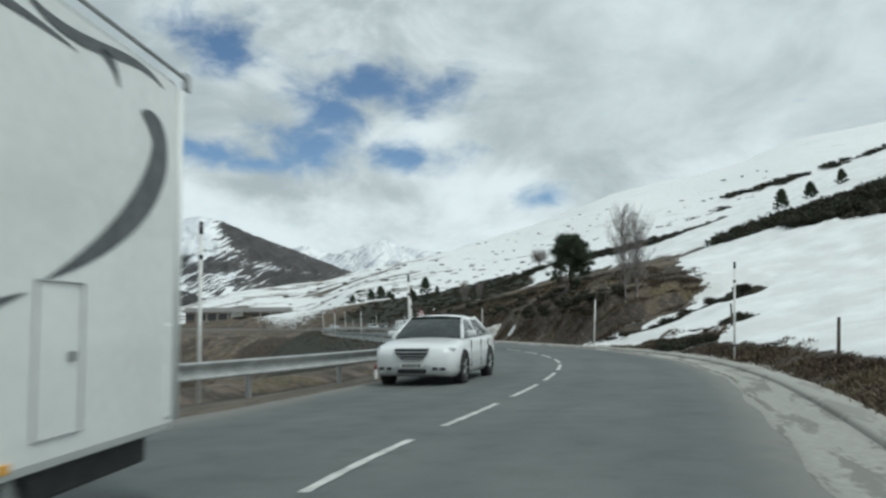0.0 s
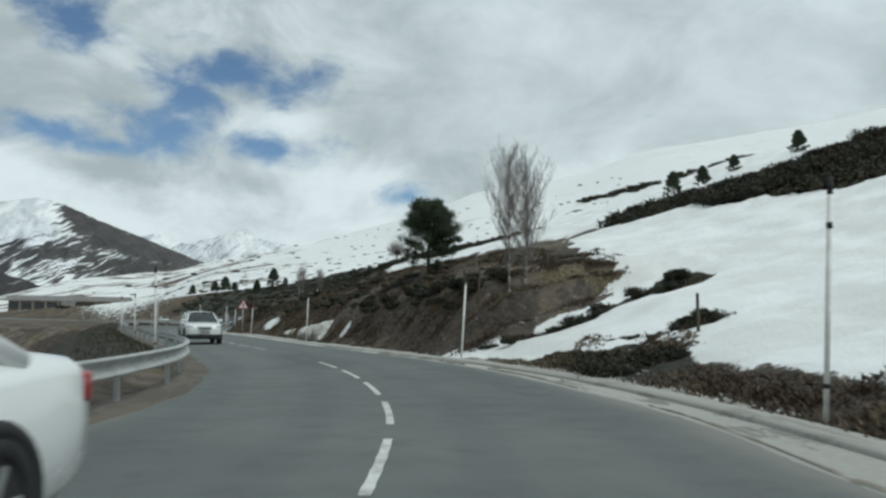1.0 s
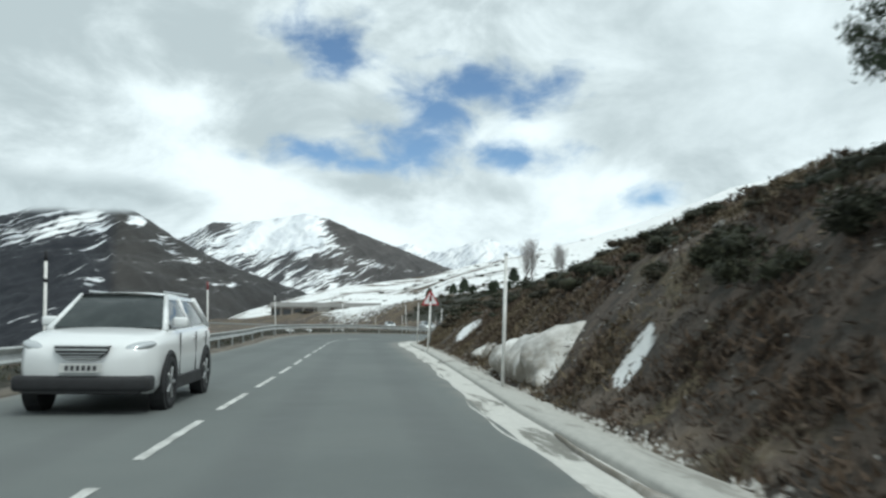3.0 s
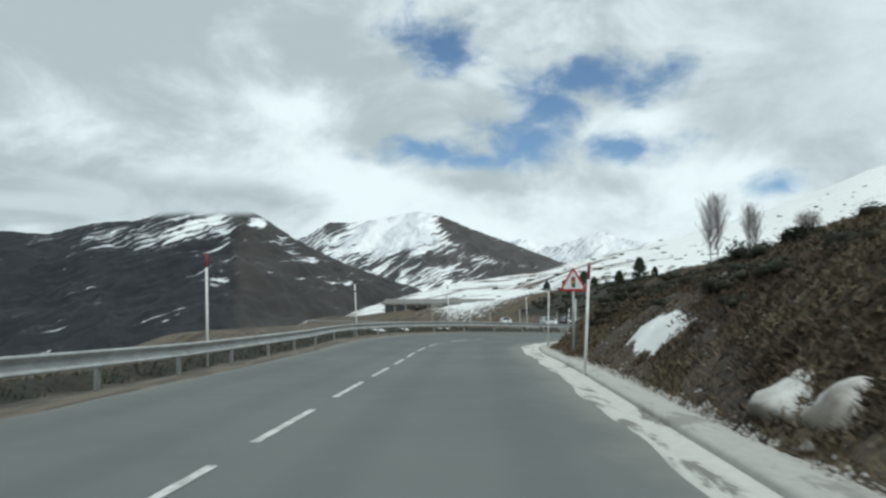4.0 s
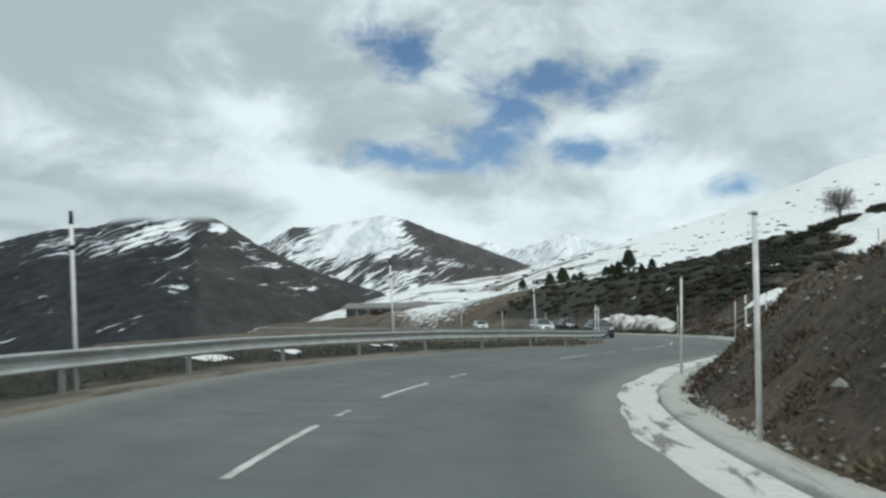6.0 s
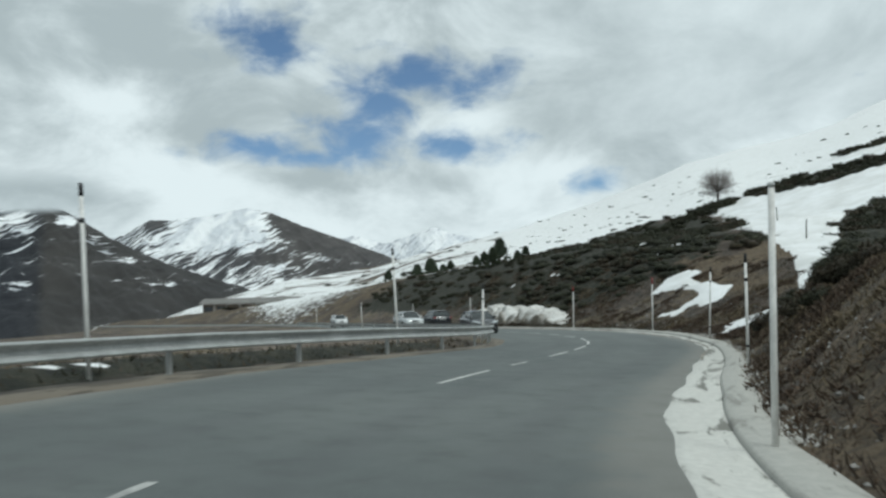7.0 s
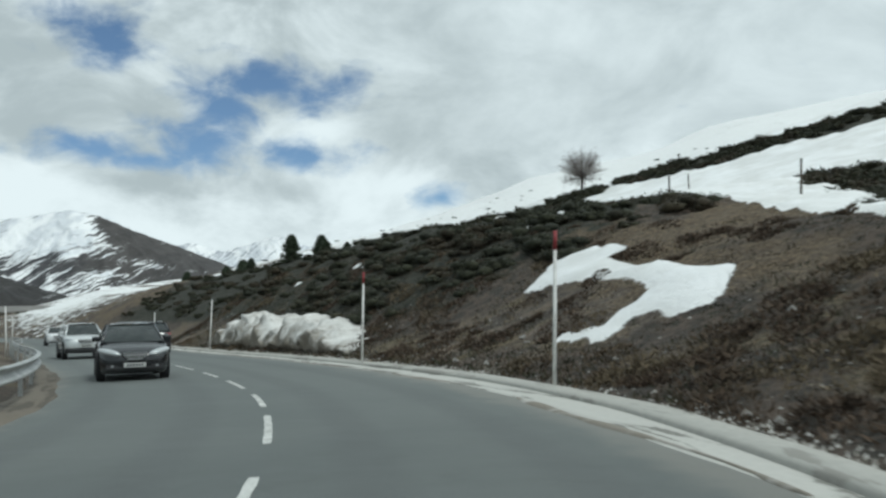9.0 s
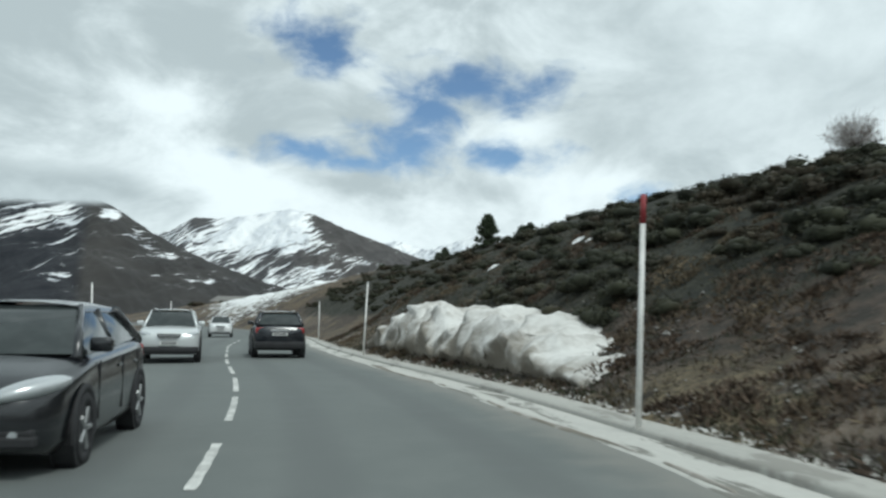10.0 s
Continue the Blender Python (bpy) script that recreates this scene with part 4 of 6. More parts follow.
def snow_heap(y0, y1, e0, e1, height, seed, label, undercut=0.25):
    ys = np.arange(y0, y1 + 0.01, 0.16)
    cols = 26
    pts, lows = np.zeros((len(ys), cols, 3)), np.zeros((len(ys), cols))
    for i, y in enumerate(ys):
        k = (y - y0) / (y1 - y0)
        hh = height(k) * (0.86 + 0.22 * math.sin(y * 1.3 + seed) * math.sin(y * 0.47) + 0.12 * math.sin(y * 3.7 + seed))
        hh *= min(1, k * 9, (1 - k) * 5) ** 0.6
        for j in range(cols):
            u = j / (cols - 1)
            if u < 0.5:
                f = u / 0.5
                e = e0 + undercut * math.sin(f * 3.6) * -0.8 + 0.35 * f * f
                z = 0.05 + hh * f ** 0.85
            else:
                f = (u - 0.5) / 0.5
                e = e0 + 0.35 + (e1 - e0 - 0.35) * f
                z = 0.05 + hh * (1 - 0.10 * f) + 0.08 * math.sin(f * 3.1)
            p = beside(y, e, z)
            q = noise.noise_vector(Vector((p.x * 1.1, p.y * 1.1, p.z * 1.6 + seed))) * 0.30 + noise.noise_vector(p * 3.1) * 0.13 + noise.noise_vector(p * 7.0) * 0.05
            w_ = min(1.0, u * 8, (1 - u) * 6)
            pts[i, j] = p + q * w_ * min(1, hh)
            lows[i, j] = 1 - min(1, z / max(0.3, hh))
    ob = from_grid("snowdrift", pts, len(ys), cols, M_HEAP, {"low": lows})
    return tagged(ob, label, "snowdrift")


snow_heap(167.0, 188.5, 6.0, 8.8, lambda k: float(np.interp(k, (0, 0.12, 0.35, 0.6, 0.85, 1), (0.75, 1.1, 1.55, 1.6, 1.9, 1.5))), 1, "long ploughed heap of dirty old snow against the bank")
snow_heap(62.6, 68.6, 5.0, 6.7, lambda k: float(np.interp(k, (0, 0.5, 1), (0.75, 1.1, 0.6))), 4, "rounded heap of dirty old snow on the bank", 0.1)
snow_heap(71.0, 73.6, 5.35, 6.3, lambda k: 0.6, 7, "small heap of dirty old snow on the bank", 0.1)

# ---- plants ----
def leaf_material(name, dark, pale, rough=0.75, brown=None):
    m, n = material(name)
    island = n.add("ShaderNodeNewGeometry").outputs["Random Per Island"]
    rnd = n.add("ShaderNodeObjectInfo").outputs["Random"]
    at = n.add("ShaderNodeTexCoord").outputs["Object"]
    k = n.math("ADD", n.math("MULTIPLY", island, 0.7), n.math("MULTIPLY", n.noise(at, 1.6, 4), 0.4))
    k = n.math("ADD", k, n.math("MULTIPLY", n.math("SUBTRACT", rnd, 0.5), 0.35))
    colour = n.mix(k, dark, pale)
    if brown:
        where = n.noise(n.add("ShaderNodeNewGeometry").outputs["Position"], 0.22, 5, 0.6, 0.4)
        colour = n.mix(n.ramp(where, 0.48, 0.62, 0.0, 0.8), colour, n.mix(k, tuple(c * 0.4 for c in brown), brown))
    finish(n, colour, rough)
    return m


M_PINE = leaf_material("dark_pine_needles", (0.014, 0.024, 0.014), (0.055, 0.074, 0.036))
M_SHRUB = leaf_material("dark_juniper_scrub", (0.010, 0.013, 0.008), (0.044, 0.046, 0.023), 0.85, (0.064, 0.046, 0.027))
M_HEATHER = leaf_material("brown_heather_and_dead_grass", (0.030, 0.023, 0.018), (0.145, 0.098, 0.064), 0.9, (0.215, 0.170, 0.105))
M_BARK = paint("dark_rough_bark", (0.075, 0.055, 0.042), 0.9, 0, 0.25, 8)
M_BIRCH = paint("pale_grey_bark", (0.34, 0.31, 0.285), 0.85, 0, 0.2, 8)
M_TWIG = paint("fine_reddish_grey_twigs", (0.31, 0.275, 0.26), 0.9)


class Soup:
    """Loose faces collected into one mesh."""

    def __init__(self):
        self.v, self.f = [], []

    def tuft(self, at, size, rng, up=0.3, narrow=0.4):
        d = Vector((rng.gauss(0, 1), rng.gauss(0, 1), rng.gauss(0, 1) + up)).normalized()
        s = d.orthogonal().normalized() * size * narrow
        s.rotate(Matrix.Rotation(rng.random() * 6.28, 3, d))
        i = len(self.v)
        self.v += [tuple(at - s), tuple(at + s), tuple(at + d * size * 1.25)]
        self.f.append((i, i + 1, i + 2))

    def strip(self, a, b, r0, r1):
        """A thin three-sided twig."""
        d = (b - a).normalized()
        u = d.orthogonal().normalized()
        v = d.cross(u)
        i = len(self.v)
        for p, r in ((a, r0), (b, r1)):
            for k in range(3):
                t = k * 2.0944
                self.v.append(tuple(p + (u * math.cos(t) + v * math.sin(t)) * r))
        for k in range(3):
            self.f.append((i + k, i + (k + 1) % 3, i + 3 + (k + 1) % 3, i + 3 + k))

    def mesh(self, name, mat, parent=None):
        me = bpy.data.meshes.new(name)
        me.from_pydata(self.v, [], self.f)
        me.materials.append(mat)
        me.shade_smooth()
        ob = new(name, me)
        ob.parent = parent
        return ob


def pine(height, spread, bare, seed, dense=2600, size=0.17, limbs_n=34, girth=(0.72, 0.98, 1.0, 0.82, 0.55, 0.2), gaps=0.3):
    """A stocky pine: trunk, limbs and a round broken crown of needle tufts in clumps."""
    rng = random.Random(seed)
    ob = thing("pine_tree", "small dark green pine tree on the slope", "tree", "pines on the hillside")
    bm = bmesh.new()
    base = Vector((0, 0, -0.3))
    for k in range(6):
        nxt = Vector((0.06 * math.sin(k * 1.7 + seed), 0.06 * math.cos(k * 2.1 + seed), height * 0.9 * (k + 1) / 6))
        tube(bm, base, nxt, height * 0.03 * (1 - k / 7), height * 0.03 * (1 - (k + 1) / 7), 8)
        base = nxt
    part("trunk", bm, M_BARK, ob, smooth=True)
    limbs, crown = bmesh.new(), Soup()
    clumps = []
    for k in range(limbs_n):
        f = (k / (limbs_n - 1)) ** 0.8
        if f < 0.36 and rng.random() < gaps:
            continue
        z = height * (bare + (0.90 - bare) * f)
        wide = spread * float(np.interp(f, (0, 0.3, 0.55, 0.8, 0.93, 1), girth)) * (0.74 + 0.36 * rng.random())
        a = k * 2.4 + rng.random()
        tip = Vector((math.cos(a) * wide, math.sin(a) * wide, z + height * (0.02 + 0.07 * rng.random())))
        tube(limbs, (0, 0, z - 0.06 * height), tip, height * 0.0065, height * 0.002, 5)
        open_side = f < 0.62 and tip.x < 0.15 * spread
        for q in ((0.45, 0.75, 1.0) if f > 0.36 else (0.65, 1.0)):
            r = (0.19 if f > 0.45 else 0.12) * spread * (1.4 - 0.45 * q) * (0.7 + 0.5 * rng.random())
            full = (0.35 if open_side else 0.75 if f < 0.4 else 1.0) * (1.0 if dense > 20000 else 1.0 / (0.35 if open_side else 1.0))
            clumps.append((Vector((tip.x * q, tip.y * q, z + (tip.z - z) * q)), r, full))
    clumps.append((Vector((0, 0, height * 0.93)), 0.22 * spread, 1.0))
    if dense > 5000:
        tagged(part("branchwork", limbs, M_BARK, ob, "dark bare limbs within the crown"), kind="stuff")
    else:
        limbs.free()
    for c, r, full in clumps:
        for _ in range(int(full * dense / len(clumps))):
            v = Vector((rng.gauss(0, 1), rng.gauss(0, 1), rng.gauss(0, 0.8)))
            crown.tuft(c + v * r * 0.55, size * (0.6 + 0.7 * rng.random()), rng, 1.2, 0.15)
    crown.mesh("crown", M_PINE, ob)
    return ob


p1 = pine(4.2, 1.55, 0.03, 3, 96000, 0.085, 54, (0.85, 1.0, 1.0, 0.86, 0.6, 0.25), 0.15)
p1.matrix_basis = pose(9.2, 59.6, ground_at(9.2, 59.6) - 0.1)
tagged(p1, "stocky dark green pine tree on top of the bank")
p2 = pine(6.0, 2.2, 0.0, 5, 8000, 0.40, 40, (1.0, 0.95, 0.74, 0.48, 0.28, 0.1), 0.0)
p2.matrix_basis = pose(-6.48, 296.9, ground_at(-6.48, 296.9) - 0.3)
FAR_PINES = ((-24.1, 322.3, 0.95, 0.0), (-26.4, 346.9, 1.1, 1.1), (-28.5, 330, 0.8, 2.0), (-22, 334, 0.7, 4), (-7.98, 222.9, 0.55, 3), (-4.5, 226, 0.35, 1), (-9.5, 250, 0.5, 2), (-2, 262, 0.45, 5),
             (40.95, 90.9, 0.33, 1), (36.5, 88, 0.36, 2), (46, 94, 0.3, 3), (30, 150, 0.35, 5), (-16, 262, 0.4, 4), (-12, 300, 0.6, 2), (-35, 318, 0.7, 3), (52, 92, 0.4, 3), (-31, 352, 0.8, 3))
for x, y, s, a in FAR_PINES:
    c = copy_thing(p2, pose(x, y, ground_at(x, y) - 0.15, 0, 0, 57 * a))
    s *= 0.86 if y > 200 else 1.0
    c.scale = (s * 1.05, s * 1.05, s)


def bare_tree(height, spread, seed, stems):
    rng = random.Random(seed)
    ob = thing("bare_tree", "leafless pale grey tree with fine upright twigs", "tree", "bare trees on the bank")
    twigs = Soup()
    for s in range(stems):
        trunk = bmesh.new()
        base = Vector((0.34 * (2 * s - stems + 1), 0.25 * s, -0.3))
        hh = height * (1 - 0.06 * s)
        for k in range(12):
            nxt = base + Vector((rng.uniform(-0.035, 0.035), rng.uniform(-0.035, 0.035), hh / 12))
            tube(trunk, base, nxt, 0.05 * (1 - k / 13), 0.05 * (1 - (k + 1) / 13), 6)
            f = k / 11
            full = float(np.interp(f, (0, 0.1, 0.22, 0.5, 0.8, 1), (0, 0.15, 0.8, 1.0, 0.75, 0.4)))
            for _ in range(int(9 * full + 0.5)):
                start = base.lerp(nxt, rng.random())
                b = rng.random() * 6.28
                size = spread * (0.6 + 0.5 * rng.random()) * full
                d = Vector((math.cos(b) * 0.62, math.sin(b) * 0.62, 1.0))
                p = start
                for q in range(4):
                    e = p + d * size / 3.2 + Vector((rng.gauss(0, 0.02), rng.gauss(0, 0.02), 0.04 * q * size))
                    twigs.strip(p, e, 0.010 * (1 - q / 5), 0.010 * (1 - (q + 1) / 5))
                    for _ in range(5):
                        g = p.lerp(e, rng.random())
                        t = g + Vector((d.x * 0.4 + rng.gauss(0, 0.35), d.y * 0.4 + rng.gauss(0, 0.35), 0.9 + 0.4 * rng.random())) * size * 0.34
                        twigs.strip(g, t, 0.004, 0.0015)
                        for _ in range(3):
                            g2 = g.lerp(t, 0.2 + 0.7 * rng.random())
                            twigs.strip(g2, g2 + Vector((rng.gauss(0, 0.4), rng.gauss(0, 0.4), 0.9)) * size * 0.2, 0.0028, 0.0012)
                    p = e
            base = nxt
        part("trunk", trunk, M_BIRCH, ob, smooth=True)
    tagged(twigs.mesh("branchwork", M_TWIG, ob), "fine pale grey twigs", kind="stuff")
    return ob


t1 = bare_tree(5.5, 1.3, 2, 2)
t1.matrix_basis = pose(10.7, 47.0, ground_at(10.7, 47.0))
c = copy_thing(t1, pose(2.6, 101.8, ground_at(2.6, 101.8), 0, 0, 200))
c.scale = (0.55, 0.55, 0.54)
c = copy_thing(t1, pose(4.6, 106, ground_at(4.6, 106), 0, 0, 20))
c.scale = (0.46, 0.46, 0.46)


def shrub(seed, n, size, core=0.6):
    """A low ragged mound of small leafy sprigs over a dense inside, about a metre across."""
    rng, s = random.Random(seed), Soup()
    lobes = [(Vector((rng.uniform(-0.38, 0.38), rng.uniform(-0.38, 0.38), rng.uniform(0.04, 0.26))), rng.uniform(0.15, 0.30)) for _ in range(8)]
    for c, r in lobes:
        bm = bmesh.new()
        bmesh.ops.create_icosphere(bm, subdivisions=1, radius=r * core, matrix=Matrix.Translation(c))
        i = len(s.v)
        s.v += [tuple(v.co + Vector((rng.gauss(0, 1), rng.gauss(0, 1), rng.gauss(0, 1))) * r * 0.06) for v in bm.verts]
        s.f += [tuple(i + v.index for v in f.verts) for f in bm.faces]
        bm.free()
    for _ in range(n):
        c, r = rng.choice(lobes)
        v = Vector((rng.gauss(0, 1), rng.gauss(0, 1), rng.gauss(0, 1))).normalized() * r * (0.55 + 0.55 * rng.random())
        p = c + v
        if p.z < -0.06:
            continue
        s.tuft(p, size * (0.6 + 0.9 * rng.random()), rng, 0.8, 0.24)
    return s


shrubs = []
for k in range(4):
    ob = shrub(30 + k, 2600, 0.065).mesh("shrub", M_SHRUB)
    tagged(ob, "low dark evergreen shrub on the slope", "shrub", "dark shrubs on the slope")
    shrubs.append(ob)


def plant(x, y, size, k, flat=0.7):
    ob = shrubs[k % 4]
    if k >= 4:
        ob = copy_thing(ob, Matrix())
    ob.matrix_basis = pose(x, y, ground_at(x, y) - 0.08 * size, 0, 0, 77 * k) @ Matrix.Diagonal((size, size, size * flat, 1))


def thicket(name, label, mat, kinds, places, rng):
    """Many mounds joined into one mesh: places as (x, y, size, flat)."""
    bases = [(np.array(q.v), [np.array(f) for f in q.f]) for q in kinds]
    zs = lie([p[0] for p in places], [p[1] for p in places])[0]
    verts, faces, count = [], [], 0
    for (x, y, size, flat), z in zip(places, zs):
        v, f = rng.choice(bases)
        a = rng.random() * 6.28
        c, s = math.cos(a), math.sin(a)
        verts.append(np.stack([(v[:, 0] * c - v[:, 1] * s) * size + x, (v[:, 0] * s + v[:, 1] * c) * size + y, v[:, 2] * size * flat + z - 0.08 * size], 1))
        faces += [(q + count).tolist() for q in f]
        count += len(v)
    me = bpy.data.meshes.new(name)
    me.from_pydata(np.concatenate(verts).tolist(), [], faces)
    me.materials.append(mat)
    me.shade_smooth()
    return tagged(new(name, me), label, name.replace("_", " "), kind="stuff")


rng = random.Random(11)
spots, wild = [], []
for half, *pts in BELTS:
    length = sum(math.dist(p, q) for p, q in zip(pts[:-1], pts[1:]))
    for k in range(int(4 + length * (1.8 if half < 1.4 else 3))):
        i = rng.randrange(len(pts) - 1)
        f = rng.random()
        x, y = pts[i][0] * (1 - f) + pts[i + 1][0] * f, pts[i][1] * (1 - f) + pts[i + 1][1] * f
        tall = 2.7 if y > 58 and half < 1.4 and x > 20 else 0.75 + 0.35 * half
        if half < 0.4:
            tall = 0.5
        if y > 200:
            wild.append((x + rng.gauss(0, half * 0.6), y + rng.gauss(0, half * 0.6), tall * rng.uniform(0.9, 1.7), 0.65))
            continue
        spots.append((x + rng.gauss(0, half * 0.5), y + rng.gauss(0, half * 0.5), tall * rng.uniform(0.6, 1.15)))
for y, e, s in ((43, 5.9, 0.6), (42, 6.3, 0.7), (34.4, 7.2, 0.9), (140, 7.5, 1.3), (142, 8.4, 1.5), (138, 9.3, 1.6), (139, 6.6, 1.0),
                (94.5, 9.0, 1.2), (97, 8.4, 1.0), (100, 8.8, 1.2), (86, 11.3, 1.8), (89, 10.8, 1.6), (127, 9.0, 1.1), (131, 8.2, 1.0)):
    p = beside(y, e)
    spots.append((p.x, p.y, s))
for y, e, s in ((46.6, 7.1, 1.2), (46.2, 8.1, 1.2), (47.2, 6.4, 0.9), (48.0, 7.3, 1.3), (49.0, 6.6, 1.0), (50.2, 7.2, 1.2), (51.5, 6.6, 1.0), (52.8, 7.1, 1.2), (54.2, 6.5, 1.1), (55.6, 6.8, 1.2), (57.0, 6.4, 1.2), (58.2, 6.7, 1.2), (59.4, 7.0, 1.0), (61.6, 6.8, 0.8)):
    p = beside(y, e)
    spots.append((p.x, p.y, s))
spots += [(27.1, 239.0, 5.0), (25.4, 238.0, 3.2), (29.5, 240, 3.4)]
for k, (x, y, s) in enumerate(spots):
    plant(x, y, s, k)
# scrub on the long slope, the heath behind the gully, the bank and its crest
for k in range(760):
    y = rng.uniform(164, 250)
    p = beside(y, rng.uniform(9.5, 40 + 0.5 * min(36, y - 180)) if y > 180 else rng.uniform(8.5, 24))
    wild.append((p.x, p.y, rng.uniform(0.8, 2.3), 0.6))
for k in range(420):
    f = rng.random() ** 1.5
    y = 148 + 115 * f
    x = float(np.interp(y, HEATH_Y, HEATH_X)) + 1.0 + rng.random() ** 1.4 * (6 + 60 * f)
    if y > 146.5 + 0.35 * (x - 7.7) and offsets(np.array([x]), np.array([y]))[1][0] < 49:
        wild.append((x, y, rng.uniform(0.9, 2.0) * (1 + 0.9 * f), 0.6))
for k in range(190):
    p = beside(rng.uniform(47, 100), rng.choice((rng.uniform(7, 10), rng.uniform(9.5, 16))))
    wild.append((p.x, p.y, rng.uniform(0.5, 1.5), 0.55))
for pts, n_, lo, hi in ((SCRUBFIELDS[0], 520, 1.5, 3.0), (SCRUBFIELDS[1], 900, 1.3, 2.6)):
    for k in range(n_):
        x, y = rng.uniform(min(p[0] for p in pts), max(p[0] for p in pts)), rng.uniform(min(p[1] for p in pts), max(p[1] for p in pts))
        if in_outline(np.array(x), np.array(y), pts) > 0:
            wild.append((x, y, rng.uniform(lo, hi), 0.6))
for k in range(110):
    f = rng.random()
    wild.append((float(np.interp(f, (0, 0.25, 0.5, 1), (60, 278, 344, 620))) + rng.gauss(0, 5), float(np.interp(f, (0, 0.25, 0.5, 1), (310, 795, 812, 812))) + rng.gauss(0, 5), rng.uniform(13, 22) * min(1.0, 0.3 + 1.6 * f), 0.4))
# scattered bushes and boulder clumps on the far snow slope
for k in range(420):
    b_, r_ = radians(rng.uniform(-19, 24)), 230 + 750 * rng.random() ** 1.2
    wild.append((HUB[0] + r_ * math.sin(b_), HUB[1] + r_ * math.cos(b_), rng.uniform(1.2, 3.0) * (1 + r_ / 420) * (1.0 if math.degrees(b_) < 0 else 0.7), 0.42))
# brown heath mats on the near bank: fine sprigs standing on the slope in low domes
def heath_mats(count, each, seed):
    g = np.random.default_rng(seed)
    y, r = g.uniform(-2, 204, count), g.uniform(0.18, 0.75, count)
    e = kerb_out(y) + 0.45 + 10 * g.random(count) ** 1.35
    k = np.interp(y, LINE[:, 1], np.arange(len(LINE))).astype(int)
    cx, cy = LINE[k, 0] + RIGHT[k, 0] * e, y + RIGHT[k, 1] * e
    keep = (lie(cx, cy)[1] < 0.4) & (fractal(cx, cy, 0.25, 3, 51) > -0.3)
    keep &= g.random(count) > np.interp(y, (46, 50, 62, 66, 94, 98, 122, 128, 150, 158), (0, 0.45, 0.45, 0, 0, 0.85, 0.85, 0, 0, 0.55))
    cx, cy, r = (np.repeat(v[keep], each) for v in (cx, cy, r))
    n = len(cx)
    q, a = np.sqrt(g.random(n)), g.uniform(0, 6.283, n)
    bend = 1 + 0.35 * np.sin(3 * a + r * 20)
    x, y = cx + np.cos(a) * q * r * bend, cy + np.sin(a) * q * r * bend
    z, sn = lie(x, y)
    root = np.stack([x, y, z + 0.30 * r * (1 - q * q) - 0.03], 1)
    d = np.stack([g.normal(0, 0.7, n) + np.cos(a) * q * 0.5, g.normal(0, 0.7, n) + np.sin(a) * q * 0.5, g.uniform(0.3, 1.2, n)], 1)
    d /= np.linalg.norm(d, axis=1)[:, None]
    size = g.uniform(0.05, 0.13, n)[:, None]
    t = g.normal(0, 1, (n, 3))
    t -= (t * d).sum(1)[:, None] * d
    t *= 0.22 * size / np.linalg.norm(t, axis=1)[:, None]
    verts = np.stack([root - t, root + t, root + d * size * 1.2], 1).reshape(-1, 3)
    me = bpy.data.meshes.new("heath")
    me.from_pydata(verts.tolist(), [], np.arange(3 * n).reshape(-1, 3).tolist())
    me.materials.append(M_HEATHER)
    return tagged(new("heath", me), "low reddish brown heath mats on the bank", "heath", kind="stuff")


heath_mats(2600, 230, 8)
wild = [q for q, sn in zip(wild, lie([q[0] for q in wild], [q[1] for q in wild])[1]) if sn < 0.6 or q[1] > 300 or (q[1] > 275 and q[0] < 15)]
reach = offsets(np.array([q[0] for q in wild]), np.array([q[1] for q in wild]))
close = (reach[0] < 205) & (reach[1] < 24)
thicket("scrub", "dark evergreen scrub covering the hillside", M_SHRUB, [shrub(60 + k, 330, 0.13) for k in range(4)], [q for q, c in zip(wild, close) if not c], rng)
thicket("scrub", "low dark evergreen scrub on the bank", M_SHRUB, [shrub(80 + k, 1150, 0.055, 0.75) for k in range(4)], [q for q, c in zip(wild, close) if c], rng)

round_tree = thing("bare_tree", "round leafless grey tree on the ridge", "tree", "bare trees on the bank", at=pose(28.3, 242.7, ground_at(28.3, 242.7)) @ Matrix.Scale(1.65, 4))
bm = bmesh.new()
tube(bm, (0, 0, -0.4), (0.1, 0, 1.5), 0.12, 0.08, 8)
part("trunk", bm, M_BARK, round_tree, smooth=True)
ball = Soup()
for k in range(150):
    d = Vector((rng.gauss(0, 1), rng.gauss(0, 1), rng.gauss(0.35, 0.8))).normalized()
    tip = Vector((0.1, 0, 2.0)) + Vector((d.x * 1.9, d.y * 1.9, d.z * 1.6)) * rng.uniform(0.75, 1.05)
    ball.strip(Vector((0.1, 0, 1.3)), tip, 0.02, 0.008)
    for _ in range(14):
        g = Vector((0.1, 0, 1.3)).lerp(tip, rng.uniform(0.45, 1.0))
        ball.strip(g, g + Vector((rng.gauss(0, 1), rng.gauss(0, 1), rng.gauss(0.3, 1))) * 0.26, 0.008, 0.004)
tagged(ball.mesh("branchwork", M_TWIG, round_tree), "fine grey twigs", kind="stuff")

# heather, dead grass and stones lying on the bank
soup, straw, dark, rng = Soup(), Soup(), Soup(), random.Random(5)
COUNT = 60000
ny = np.array([rng.uniform(-4, 205) for _ in range(COUNT)])
ne = kerb_out(ny) + 0.2 + np.array([11 * rng.random() ** 1.7 for _ in range(COUNT)])
K = np.interp(ny, LINE[:, 1], np.arange(len(LINE))).astype(int)
X, Y = LINE[K, 0] + RIGHT[K, 0] * ne, LINE[K, 1] + RIGHT[K, 1] * ne
Y = Y + (ny - LINE[K, 1])
Z, SN = lie(X, Y)
clump, dry = fractal(X, Y, 0.5, 3, 31), fractal(X, Y, 0.16, 4, 33)
